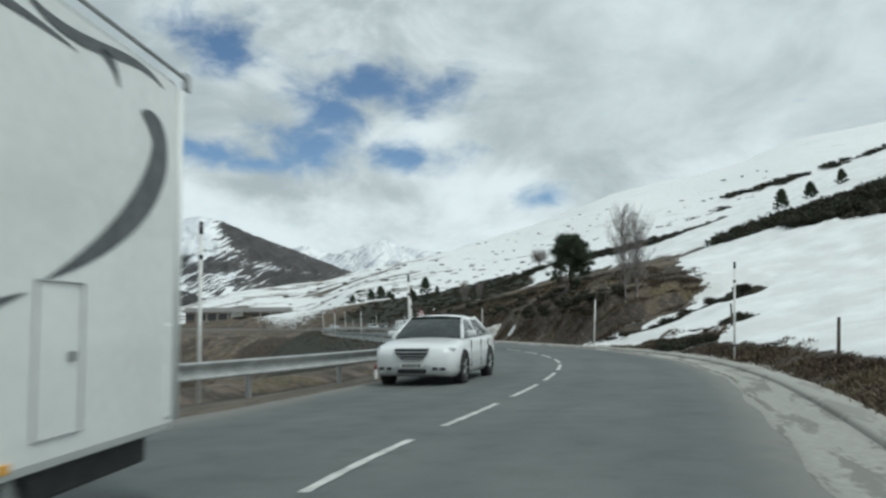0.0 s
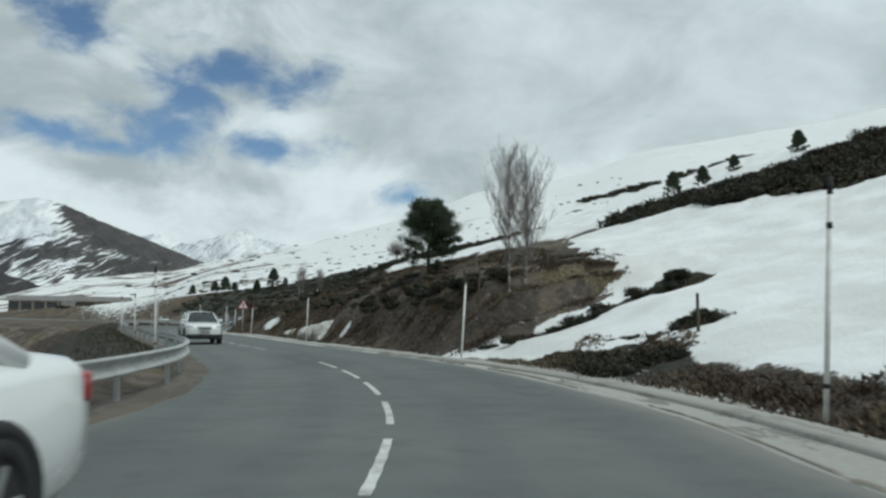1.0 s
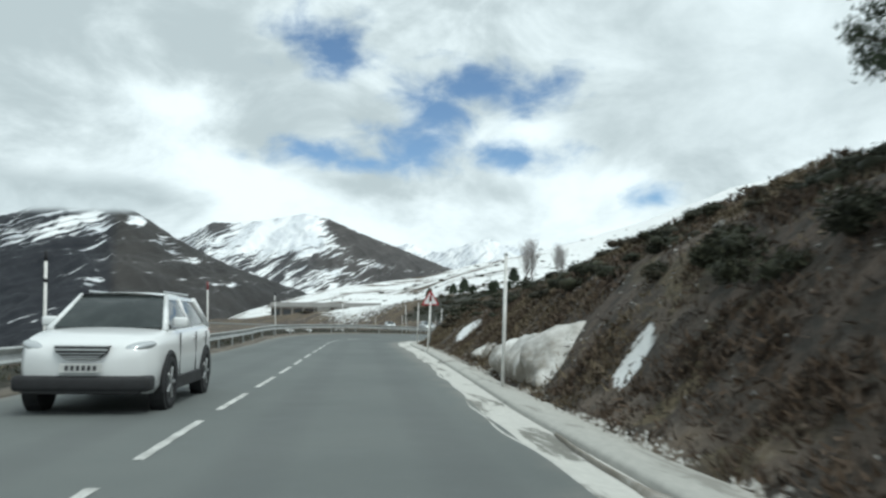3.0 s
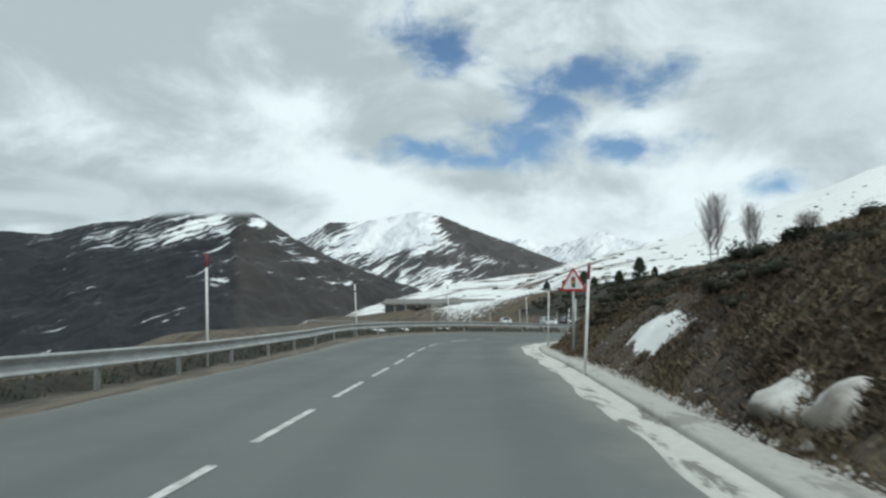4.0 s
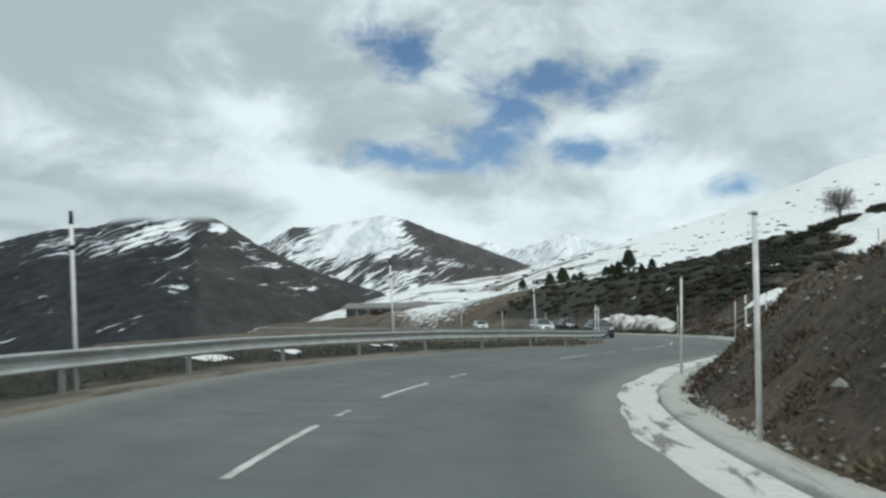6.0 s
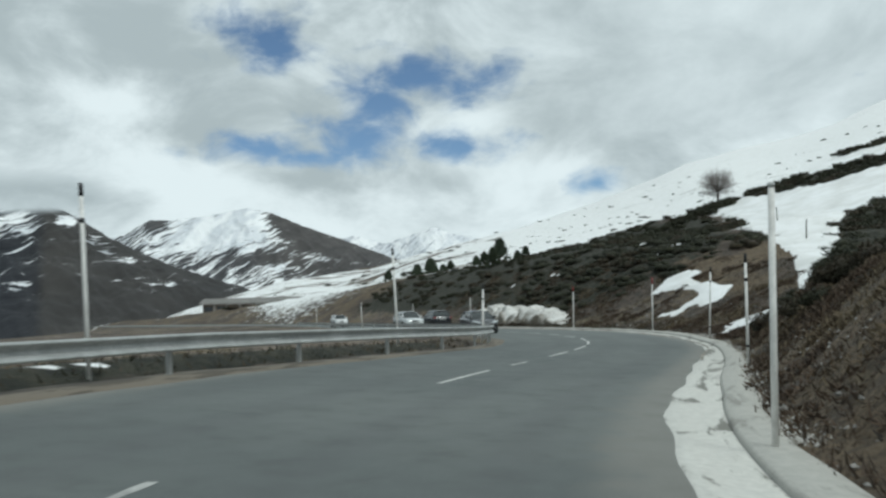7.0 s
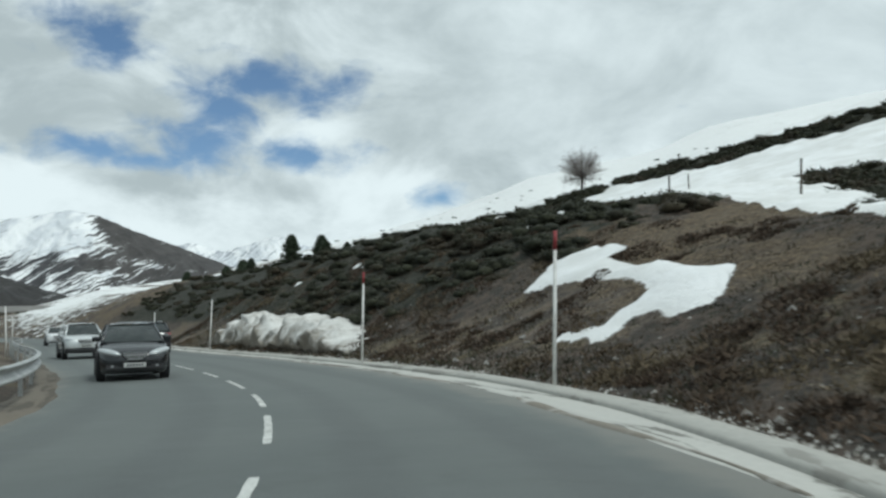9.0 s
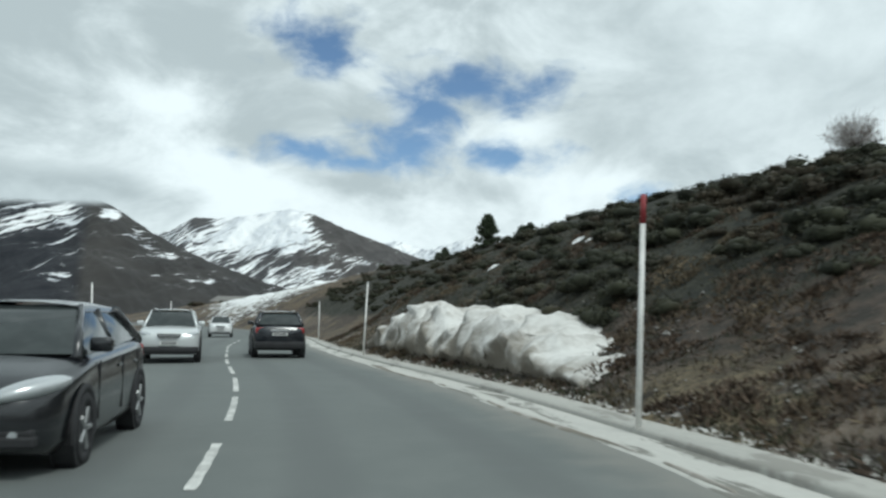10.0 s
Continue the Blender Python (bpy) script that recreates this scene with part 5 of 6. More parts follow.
for x, y, z, sn, cl, dr in zip(X, Y, Z, SN, clump, dry):
    if sn > 0.42 or cl < -0.3 or (102 < y < 126 and rng.random() < 0.5):
        continue
    # beyond y 150 most sprigs go to the dark mesh, which darkens the bank
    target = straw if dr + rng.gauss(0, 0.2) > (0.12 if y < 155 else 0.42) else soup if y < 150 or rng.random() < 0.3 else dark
    for _ in range(5):
        target.tuft(Vector((x + rng.gauss(0, 0.10), y + rng.gauss(0, 0.10), z - 0.02)), rng.uniform(0.05, 0.14) * (1.0 + 0.4 * cl), rng, 1.0, 0.13)
brink = [beside(y, -float(left_edge(y)) - 0.75 - 3.2 * rng.random() ** 1.5) for y in (rng.uniform(45, 140) for _ in range(7000))]
for p, z, sn in zip(brink, *lie([p.x for p in brink], [p.y for p in brink])):
    if sn < 0.42:
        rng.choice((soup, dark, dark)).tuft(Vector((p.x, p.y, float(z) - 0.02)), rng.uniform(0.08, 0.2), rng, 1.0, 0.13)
tagged(soup.mesh("heather", M_HEATHER), "brown heather covering the bank", "heather", kind="stuff")
# the same sprigs as the heather, in the darker shrub material
tagged(dark.mesh("crowberry", M_SHRUB), "dark evergreen sprigs covering the bank", "crowberry", kind="stuff")
M_STRAW = leaf_material("bleached_dead_grass", (0.060, 0.047, 0.030), (0.21, 0.165, 0.105), 0.9)
tagged(straw.mesh("dead_grass", M_STRAW), "bleached dead grass on the bank", "grass", kind="stuff")

M_STONE = paint("pale_grey_stone", (0.36, 0.345, 0.32), 0.9, 0, 0.25, 7)
stones = Soup()
for k in range(2600):
    y = rng.uniform(30, 200)
    e = float(kerb_out(y)) + 0.1 + 4.2 * rng.random() ** 1.9
    p = beside(y, e)
    z, sn = lie([p.x], [p.y])
    if sn[0] > 0.45:
        continue
    r = rng.uniform(0.015, 0.055) * (2.2 if rng.random() < 0.05 else 1)
    i, turn = len(stones.v), Matrix.Rotation(rng.random() * 6.28, 3, "Z")
    for d in ((1, 0, 0), (0, 1, 0), (-1, 0, 0), (0, -1, 0), (0.3, 0.2, 0.8), (0, 0, -0.7)):
        q = turn @ Vector(d) * r * rng.uniform(0.75, 1.25)
        stones.v.append((p.x + q.x, p.y + q.y, float(z[0]) + 0.25 * r + q.z))
    stones.f += [(i + a, i + (a + 1) % 4, i + 4) for a in range(4)] + [(i + (a + 1) % 4, i + a, i + 5) for a in range(4)]
pebbles = stones.mesh("stones", M_STONE)
pebbles.data.shade_flat()
tagged(pebbles, "loose pale stones fallen down the bank", "stones", kind="stuff")

# crumbs of gravel and old snow along the outer edge of the kerb
crumbs = Soup()
for k in range(9500):
    y = rng.uniform(20, 205)
    e = float(kerb_out(y)) - 0.06 + abs(rng.gauss(0, 0.17 + 0.22 * float(np.interp(y, (110, 125, 160, 175), (0, 1, 1, 0)))))
    if fractal(np.array([y * 1.0]), np.array([0.0]), 0.45, 3, 44)[0] < -0.12:
        continue
    p = beside(y, e, 0.055 + 0.12 * max(0.0, e - float(kerb_out(y))))
    r = rng.uniform(0.012, 0.04)
    i = len(crumbs.v)
    crumbs.v += [tuple(p + Vector((rng.uniform(0.6, 1.3) * r * math.cos(a), rng.uniform(0.6, 1.3) * r * math.sin(a), -0.01))) for a in (0.2, 1.7, 3.3, 4.9)] + [tuple(p + Vector((rng.uniform(-0.3, 0.3) * r, rng.uniform(-0.3, 0.3) * r, r * rng.uniform(0.6, 1.2))))]
    crumbs.f += [(i, i + 1, i + 4), (i + 1, i + 2, i + 4), (i + 2, i + 3, i + 4), (i + 3, i, i + 4)]
M_CRUMB = leaf_material("pale_gravel_and_snow_crumbs", (0.16, 0.145, 0.12), (0.58, 0.57, 0.54), 0.9)
tagged(crumbs.mesh("gravel", M_CRUMB), "pale gravel and snow crumbs along the kerb", "gravel", kind="stuff")


# thin line of leftover snow and salt between lane and gutter
def snow_line(y0, y1, e0, seed):
    rows, lows = [], []
    for y in np.arange(y0, y1, 0.12):
        w_ = 0.055 + 0.17 * float(fractal(np.array([y]), np.array([0.0]), 0.35, 6, seed)[0])
        w_ = max(0.0, w_) * min(1, (y - y0) / 2 + 0.05, (y1 - y) / 2 + 0.05)
        c = e0 + 0.08 * math.sin(y * 0.8 + seed)
        hgt = 0.012 if w_ > 0.01 else -0.05
        rows.append([tuple(beside(y, c + w_ * o, z)) for o, z in ((-1.0, -0.03), (-0.75, hgt * 1.2), (0.1, hgt * 2.2), (0.8, hgt), (1.1, -0.05))])
        lows.append([0.55] * 5)
    return from_grid("snow_line", np.array(rows), len(rows), 5, M_HEAP, {"low": lows})


for y0, y1, e0, seed in ((14, 58, 4.05, 61), (132, 178, 4.08, 67)):
    tagged(snow_line(y0, y1, e0, seed), "thin broken line of old snow along the lane's edge", "snow line", kind="stuff")


# ---- vehicles ----
def car_paint(name, colour, metal=0.0, dirt=0.45):
    m, n = material(name)
    at = n.add("ShaderNodeTexCoord").outputs["Object"]
    z = n.add("ShaderNodeSeparateXYZ", {0: at}).outputs[2]
    grime = n.math("MULTIPLY", n.ramp(n.math("ADD", z, n.math("MULTIPLY", n.noise(at, 3.0, 6), 0.5)), 0.35, 0.75, 1.0, 0.0), dirt)
    fleck = n.noise(at, 40, 3)
    c = n.mix(n.ramp(fleck, 0.3, 0.7, 0.0, 0.08), colour, tuple(min(1, v * 1.3 + 0.01) for v in colour))
    finish(n, n.mix(grime, c, (0.20, 0.185, 0.16)), n.ramp(grime, 0.0, 0.5, 0.25, 0.7), metal, None, **{"Coat Weight": 0.6, "Coat Roughness": 0.12})
    return m


def glass_material():
    m, n = material("tinted_car_glass")
    at = n.add("ShaderNodeTexCoord").outputs["Object"]
    d = n.noise(at, 4.0, 5)
    finish(n, n.mix(n.ramp(d, 0.4, 0.7, 0.0, 0.3), (0.030, 0.036, 0.036), (0.07, 0.08, 0.078)), n.ramp(d, 0.3, 0.7, 0.04, 0.10), 0.0, **{"IOR": 1.5})
    return m


M_GLASS = glass_material()
M_WHITE_CAR = car_paint("white_car_paint", (0.74, 0.75, 0.75))
M_SILVER = car_paint("silver_white_car_paint", (0.60, 0.62, 0.62), 0.2)
M_DARK_CAR = car_paint("blackish_blue_car_paint", (0.008, 0.010, 0.015), 0.0, 0.1)
M_BLACK_CAR = car_paint("dark_grey_car_paint", (0.008, 0.0095, 0.012), 0.0, 0.1)
M_TRIM = paint("black_plastic_trim", (0.022, 0.022, 0.024), 0.65)
M_CHROME = paint("dull_chrome", (0.62, 0.63, 0.63), 0.25, 0.9, 0.05)
M_LENS = paint("clear_headlamp_lens", (0.50, 0.52, 0.53), 0.12, 0.3, 0.05, 4, 0.8)
M_TAIL = paint("red_tail_lamp_lens", (0.28, 0.012, 0.012), 0.2, 0, 0.05, 4, 0.6)
M_PLATE = paint("pale_number_plate", (0.62, 0.62, 0.60), 0.45)
M_BAR = paint("dark_plate_bars", (0.04, 0.04, 0.045), 0.6)
M_RIM = paint("alloy_wheel", (0.42, 0.43, 0.43), 0.35, 0.7, 0.15)


def smooth_rows(table, count):
    """Stations along the car, interpolated smoothly."""
    t = np.array(table, float)
    ys = np.linspace(t[0, 0], t[-1, 0], count)
    k = np.array([0.25, 0.5, 0.25])
    cols = [ys]
    for c in range(1, t.shape[1]):
        v = np.interp(ys, t[:, 0], t[:, c])
        pad = np.r_[v[0], v, v[-1]]
        cols.append(np.convolve(pad, k, "valid"))
    return np.stack(cols, 1)


def wheel(parent, x, y, r, side):
    bm = bmesh.new()
    segs, prof = 28, ((r * 0.66, -0.085), (r * 0.93, -0.098), (r, -0.07), (r, 0.07), (r * 0.93, 0.098), (r * 0.66, 0.085))
    rings = [[bm.verts.new((o, q * math.cos(a), q * math.sin(a))) for q, o in prof] for a in np.linspace(0, 2 * math.pi, segs, endpoint=False)]
    for i in range(segs):
        for j in range(len(prof)):
            bm.faces.new((rings[i][j], rings[(i + 1) % segs][j], rings[(i + 1) % segs][(j + 1) % len(prof)], rings[i][(j + 1) % len(prof)]))
    bmesh.ops.recalc_face_normals(bm, faces=bm.faces)
    ob = part("wheel", bm, M_BLACK, parent, "black rubber tyre", True)
    ob.matrix_basis = Matrix.Translation((x, y, r))
    bm = bmesh.new()
    tube(bm, (side * 0.03, 0, 0), (side * 0.055, 0, 0), r * 0.67, None, 24)
    for k in range(5):
        a = k * 1.2566
        d = Vector((0, math.cos(a), math.sin(a)))
        tube(bm, Vector((side * 0.06, 0, 0)) + d * 0.03, Vector((side * 0.075, 0, 0)) + d * r * 0.6, 0.035, 0.028, 6)
    tube(bm, (side * 0.05, 0, 0), (side * 0.085, 0, 0), 0.05, 0.04, 10)
    part("rim", bm, M_RIM, ob, "five-spoke alloy rim")


def quad_panel(bm, a, b, c, d, thick, bulge=0.0, n=6):
    """A slightly domed panel between four corners, with an edge of its own."""
    a, b, c, d = map(Vector, (a, b, c, d))
    nrm = (b - a).cross(d - a).normalized()
    rows = []
    for i in range(n + 1):
        u = i / n
        row = []
        for j in range(n + 1):
            v = j / n
            p = (a.lerp(b, u)).lerp(d.lerp(c, u), v) + nrm * bulge * (1 - (2 * u - 1) ** 2) * (1 - (2 * v - 1) ** 2)
            row.append(bm.verts.new(p + nrm * thick))
        rows.append(row)
    for i in range(n):
        for j in range(n):
            bm.faces.new((rows[i][j], rows[i + 1][j], rows[i + 1][j + 1], rows[i][j + 1]))


def car(name, label, category, paint_mat, spec, at, lower=None):
    """spec: length, width, height, wheel radius; body stations (y from the front, sill z, shoulder z, half width); cabin (screen foot, screen top,
    roof end, back foot as y, then foot and roof heights and half widths). The front is towards -y, the middle of the front axle line at x 0."""
    L, W, H, wr = spec["size"]
    ob = thing(name, label, category, at=at)
    rows = smooth_rows(spec["body"], 34)
    pts = []
    for y, zl, zt, hw in rows:
        mid = zl + (zt - zl) * 0.5
        half = [(hw * 0.90, zl), (hw * 0.985, zl + 0.10), (hw, mid), (hw * 0.985, zt - 0.12), (hw * 0.95, zt - 0.045), (hw * 0.87, zt), (hw * 0.6, zt + 0.022), (hw * 0.3, zt + 0.034)]
        ring = [(-x, y, z) for x, z in half] + [(0, y, zt + 0.038)] + [(x, y, z) for x, z in half[::-1]]
        ring = ring + [(hw * 0.5, y, zl), (-hw * 0.5, y, zl), ring[0]]
        pts.append(ring)
    cols = len(pts[0])
    first, last = np.mean(np.array(pts[0]), 0), np.mean(np.array(pts[-1]), 0)
    pts = [[tuple(first)] * cols] + pts + [[tuple(last)] * cols]
    body = from_grid("body", np.array(pts), len(pts), cols, paint_mat)
    body.parent = ob
    y1, y2, y3, y4, zb, zr, zq, wb, wt = spec["cabin"]
    # glass
    for nm, quad in (("windscreen", ((-wb + .05, y1, zb), (wb - .05, y1, zb), (wt - .03, y2, zr), (-wt + .03, y2, zr))),
                     ("rear_window", ((wb - .08, y4, zq), (-wb + .08, y4, zq), (-wt + .04, y3, zr - 0.02), (wt - .04, y3, zr - 0.02)))):
        bm = bmesh.new()
        quad_panel(bm, *quad, 0.012, 0.05)
        part(nm, bm, M_GLASS, ob, "dark reflecting glass", True)
    mid_a, mid_b = y1 + (y4 - y1) * 0.50, y2 + (y3 - y2) * 0.42
    for s in (-1, 1):
        for k in range(2):
            if k == 0:
                q = [(s * wb, y1 + 0.12, zb - 0.01), (s * wb, mid_a - 0.04, zb), (s * wt, mid_b - 0.04, zr - 0.05), (s * wt, y2 + 0.06, zr - 0.06)]
            else:
                q = [(s * wb, mid_a + 0.04, zb), (s * (wb - 0.03), y4 - 0.22, zq + 0.02), (s * wt, y3 - 0.08, zr - 0.07), (s * wt, mid_b + 0.04, zr - 0.05)]
            bm = bmesh.new()
            quad_panel(bm, *(q if s > 0 else (q[1], q[0], q[3], q[2])), 0.012, 0.02, 4)
            part("side_window", bm, M_GLASS, ob, "dark reflecting glass", True)
    # roof, pillars and the cabin's solid core
    bm = bmesh.new()
    rr = []
    for i in range(9):
        y = y2 - 0.06 + (y3 - y2 + 0.12) * i / 8
        zc = zr + 0.055 * math.sin(math.pi * (0.12 + 0.76 * i / 8))
        rr.append([bm.verts.new((x, y, z)) for x, z in ((-wt - .02, zr - .05), (-wt, zr), (-wt * .75, zc), (-wt * .35, zc + .02), (wt * .35, zc + .02), (wt * .75, zc), (wt, zr), (wt + .02, zr - .05))])
    for i in range(8):
        for j in range(7):
            bm.faces.new((rr[i][j], rr[i][j + 1], rr[i + 1][j + 1], rr[i + 1][j]))
    part("roof", bm, paint_mat, ob, "", True)
    for s in (-1, 1):
        for lo, hi, r0, r1 in (((s * (wb - .01), y1 - 0.03, zb - 0.03), (s * wt, y2, zr), 0.048, 0.035), ((s * wb, mid_a, zb - 0.03), (s * wt, mid_b, zr - 0.02), 0.04, 0.035),
                               ((s * (wb - .04), y4 - 0.05, zq - 0.03), (s * wt, y3, zr - 0.02), 0.085, 0.06)):
            bm = bmesh.new()
            tube(bm, lo, hi, r0, r1, 8)
            part("pillar", bm, paint_mat, ob, "", True)
    bm = bmesh.new()
    v = [bm.verts.new(p) for p in ((-wb + .07, y1 + .1, zb - .1), (wb - .07, y1 + .1, zb - .1), (wb - .1, y4 - .12, zq - .1), (-wb + .1, y4 - .12, zq - .1),
                                   (-wt + .07, y2 + .08, zr - .03), (wt - .07, y2 + .08, zr - .03), (wt - .07, y3 - .08, zr - .03), (-wt + .07, y3 - .08, zr - .03))]
    for f in ((0, 1, 5, 4), (1, 2, 6, 5), (2, 3, 7, 6), (3, 0, 4, 7), (4, 5, 6, 7)):
        bm.faces.new([v[i] for i in f])
    part("interior", bm, M_TRIM, ob, "dark cabin")
    # wheels and arches
    for y in spec["axles"]:
        for s in (-1, 1):
            wheel(ob, s * (W / 2 - 0.075), y, wr, s)
            bm = bmesh.new()
            ring = []
            for a in np.linspace(-0.25, math.pi + 0.25, 18):
                ring.append([bm.verts.new((s * (W / 2 + o), y + q * math.cos(a), wr + q * math.sin(a))) for q, o in ((wr + 0.005, 0.0), (wr + 0.02, 0.016), (wr + 0.07, 0.014), (wr + 0.085, -0.01))])
            for i in range(17):
                for j in range(3):
                    bm.faces.new((ring[i][j], ring[i][j + 1], ring[i + 1][j + 1], ring[i + 1][j]))
            bmesh.ops.recalc_face_normals(bm, faces=bm.faces)
            part("wheel_arch", bm, lower or M_TRIM, ob, "black wheel arch edge", True)
            # solid black disc round the tyre stands in for the shaded hollow
            bm = bmesh.new()
            tube(bm, (s * (W / 2 - 0.19), y, wr), (s * (W / 2 + 0.004), y, wr), wr + 0.045, None, 24)
            part("wheel_well", bm, M_TRIM, ob, "black disc in place of the shaded wheel well")
    # front
    fz, fy = spec["face"]
    bm = bmesh.new()
    gw, gh = spec.get("grille", 0.36), spec.get("grille_h", 0.16)
    lamp = spec.get("lamp", (0.25, 0.13, 0.065, 0.27, 0.06))
    v = [bm.verts.new((x, y, z)) for y in (fy - 0.035, fy + 0.12) for x, z in ((-gw, fz + gh * 0.5), (gw, fz + gh * 0.5), (gw * 0.93, fz), (gw * 0.6, fz - gh * 0.5), (-gw * 0.6, fz - gh * 0.5), (-gw * 0.93, fz))]
    bm.faces.new(v[:6])
    for i in range(6):
        bm.faces.new((v[i], v[(i + 1) % 6], v[6 + (i + 1) % 6], v[6 + i]))
    bmesh.ops.recalc_face_normals(bm, faces=bm.faces)
    g = part("grille", bm, M_TRIM, ob, "black front grille")
    for k, (f, wide, tall) in enumerate(((0.46, 0.98, 0.012), (0.18, 0.93, 0.03), (-0.12, 0.86, 0.012), (-0.34, 0.68, 0.012), (-0.5, 0.6, 0.014))):
        bm = bmesh.new()
        box(bm, -gw * wide, gw * wide, fy - 0.05, fy - 0.03, fz + f * gh - tall / 2, fz + f * gh + tall / 2, 0.004)
        part("grille_bar", bm, M_CHROME, g, "chrome bar")
    for s in (-1, 1):
        bm = bmesh.new()
        bmesh.ops.create_uvsphere(bm, u_segments=16, v_segments=10, radius=1.0, matrix=Matrix.Translation((s * (W / 2 - lamp[3]), fy + 0.20, fz + lamp[4])) @ pose(0, 0, 0, 0, -s * 12, s * 38) @ Matrix.Diagonal((*lamp[:3], 1)))
        part("headlight", bm, M_LENS, ob, "clear headlamp", True)
        bm = bmesh.new()
        box(bm, s * (W / 2 - 0.34) - 0.15, s * (W / 2 - 0.34) + 0.15, fy + 0.015, fy + 0.16, 0.33, 0.41, 0.02)
        fog = part("bumper_vent", bm, M_TRIM, ob, "black bumper vent")
        bm = bmesh.new()
        tube(bm, (s * (W / 2 - 0.34), fy + 0.0, 0.37), (s * (W / 2 - 0.34), fy + 0.03, 0.37), 0.034, None, 14)
        part("fog_lamp", bm, M_LENS, fog, "small round fog lamp")
        # mirror, handles, seams
        bm = bmesh.new()
        box(bm, s * (wb + 0.02) + (-0.01 if s > 0 else -0.2), s * (wb + 0.02) + (0.2 if s > 0 else 0.01), y1 + 0.30, y1 + 0.41, zb + 0.02, zb + 0.16, 0.03)
        part("mirror", bm, spec.get("mirror", paint_mat), ob, "", True)
        for yy in (mid_a - 0.22, mid_a + 0.62):
            bm = bmesh.new()
            box(bm, s * (W / 2 - 0.012) - 0.02, s * (W / 2 - 0.012) + 0.02, yy, yy + 0.17, zb - 0.17, zb - 0.14, 0.006)
            part("door_handle", bm, paint_mat, ob)
        for yy in (y1 + 0.42, mid_a + 0.02, mid_a + 0.86):
            bm = bmesh.new()
            box(bm, s * (W / 2 - 0.004) - 0.007, s * (W / 2 - 0.004) + 0.007, yy, yy + 0.012, 0.34, zb - 0.06)
            part("door_seam", bm, M_TRIM, ob)
        bm = bmesh.new()
        box(bm, s * W * 0.36 - 0.17, s * W * 0.36 + 0.17, L - 0.14, L - 0.015, spec["tail"] - 0.09, spec["tail"] + 0.10, 0.03)
        part("tail_light", bm, M_TAIL, ob, "red tail lamp", True)
    bm = bmesh.new()
    iw = spec.get("intake", 0.40)
    box(bm, -W * iw, W * iw, fy - 0.012, fy + 0.12, 0.27, 0.36, 0.02)
    part("lower_grille", bm, M_TRIM, ob, "black lower air intake")
    if lower:
        bm = bmesh.new()
        box(bm, -W * 0.47, W * 0.47, fy - 0.035, fy + 0.3, 0.30, 0.50, 0.05)
        part("bumper_guard", bm, lower, ob, "dark unpainted bumper lower half", True)
        for s in (-1, 1):
            bm = bmesh.new()
            box(bm, s * W / 2 - 0.03, s * W / 2 + 0.012, spec["axles"][0] + wr, spec["axles"][1] - wr, 0.24, 0.42, 0.01)
            part("sill_guard", bm, lower, ob, "dark unpainted sill")
        bm = bmesh.new()
        box(bm, -W * 0.46, W * 0.46, L - 0.25, L + 0.02, 0.32, 0.58, 0.05)
        part("rear_bumper_guard", bm, lower, ob, "dark rear bumper", True)
    for yy, zz, sgn, nm in ((fy - 0.045, spec.get("plate", 0.47), -1, "number_plate"), (L + 0.022, spec["tail"] - 0.12, 1, "number_plate")):
        bm = bmesh.new()
        box(bm, -0.26, 0.26, yy - 0.008, yy + 0.008, zz - 0.055, zz + 0.055, 0.004)
        pl = part(nm, bm, M_PLATE, ob, "pale number plate")
        for k in range(6):
            bm = bmesh.new()
            box(bm, -0.19 + 0.068 * k, -0.145 + 0.068 * k, yy + sgn * 0.009 - 0.002, yy + sgn * 0.009 + 0.002, zz - 0.032, zz + 0.032)
            part("plate_bar", bm, M_BAR, pl)
    if spec.get("rails"):
        for s in (-1, 1):
            bm = bmesh.new()
            tube(bm, (s * (wt - 0.06), y2 + 0.15, zr + 0.065), (s * (wt - 0.06), y3 - 0.1, zr + 0.065), 0.016, None, 8)
            part("roof_rail", bm, M_CHROME, ob, "metal roof rail")
    # rear wiper sill and badge strip
    bm = bmesh.new()
    box(bm, -0.33, 0.33, L - 0.03, L + 0.02, spec["tail"] - 0.02, spec["tail"] + 0.02, 0.008)
    part("tailgate_strip", bm, M_CHROME, ob, "bright tailgate strip")
    return ob


SEDAN = {"size": (4.83, 1.86, 1.50, 0.34), "axles": (0.98, 3.72), "face": (0.68, -0.02), "tail": 0.84, "plate": 0.44, "grille": 0.37, "grille_h": 0.24, "intake": 0.17, "lamp": (0.26, 0.10, 0.07, 0.25, 0.05),
         "body": ((0.0, 0.30, 0.72, 0.72), (0.05, 0.22, 0.78, 0.83), (0.22, 0.19, 0.84, 0.90), (0.7, 0.19, 0.91, 0.93), (1.4, 0.19, 0.99, 0.93), (2.4, 0.19, 1.00, 0.93), (3.6, 0.19, 1.01, 0.93), (4.3, 0.20, 1.04, 0.91), (4.65, 0.24, 1.05, 0.87), (4.80, 0.32, 0.97, 0.80)),
         "cabin": (1.22, 1.98, 3.25, 4.12, 1.00, 1.45, 1.05, 0.83, 0.62)}
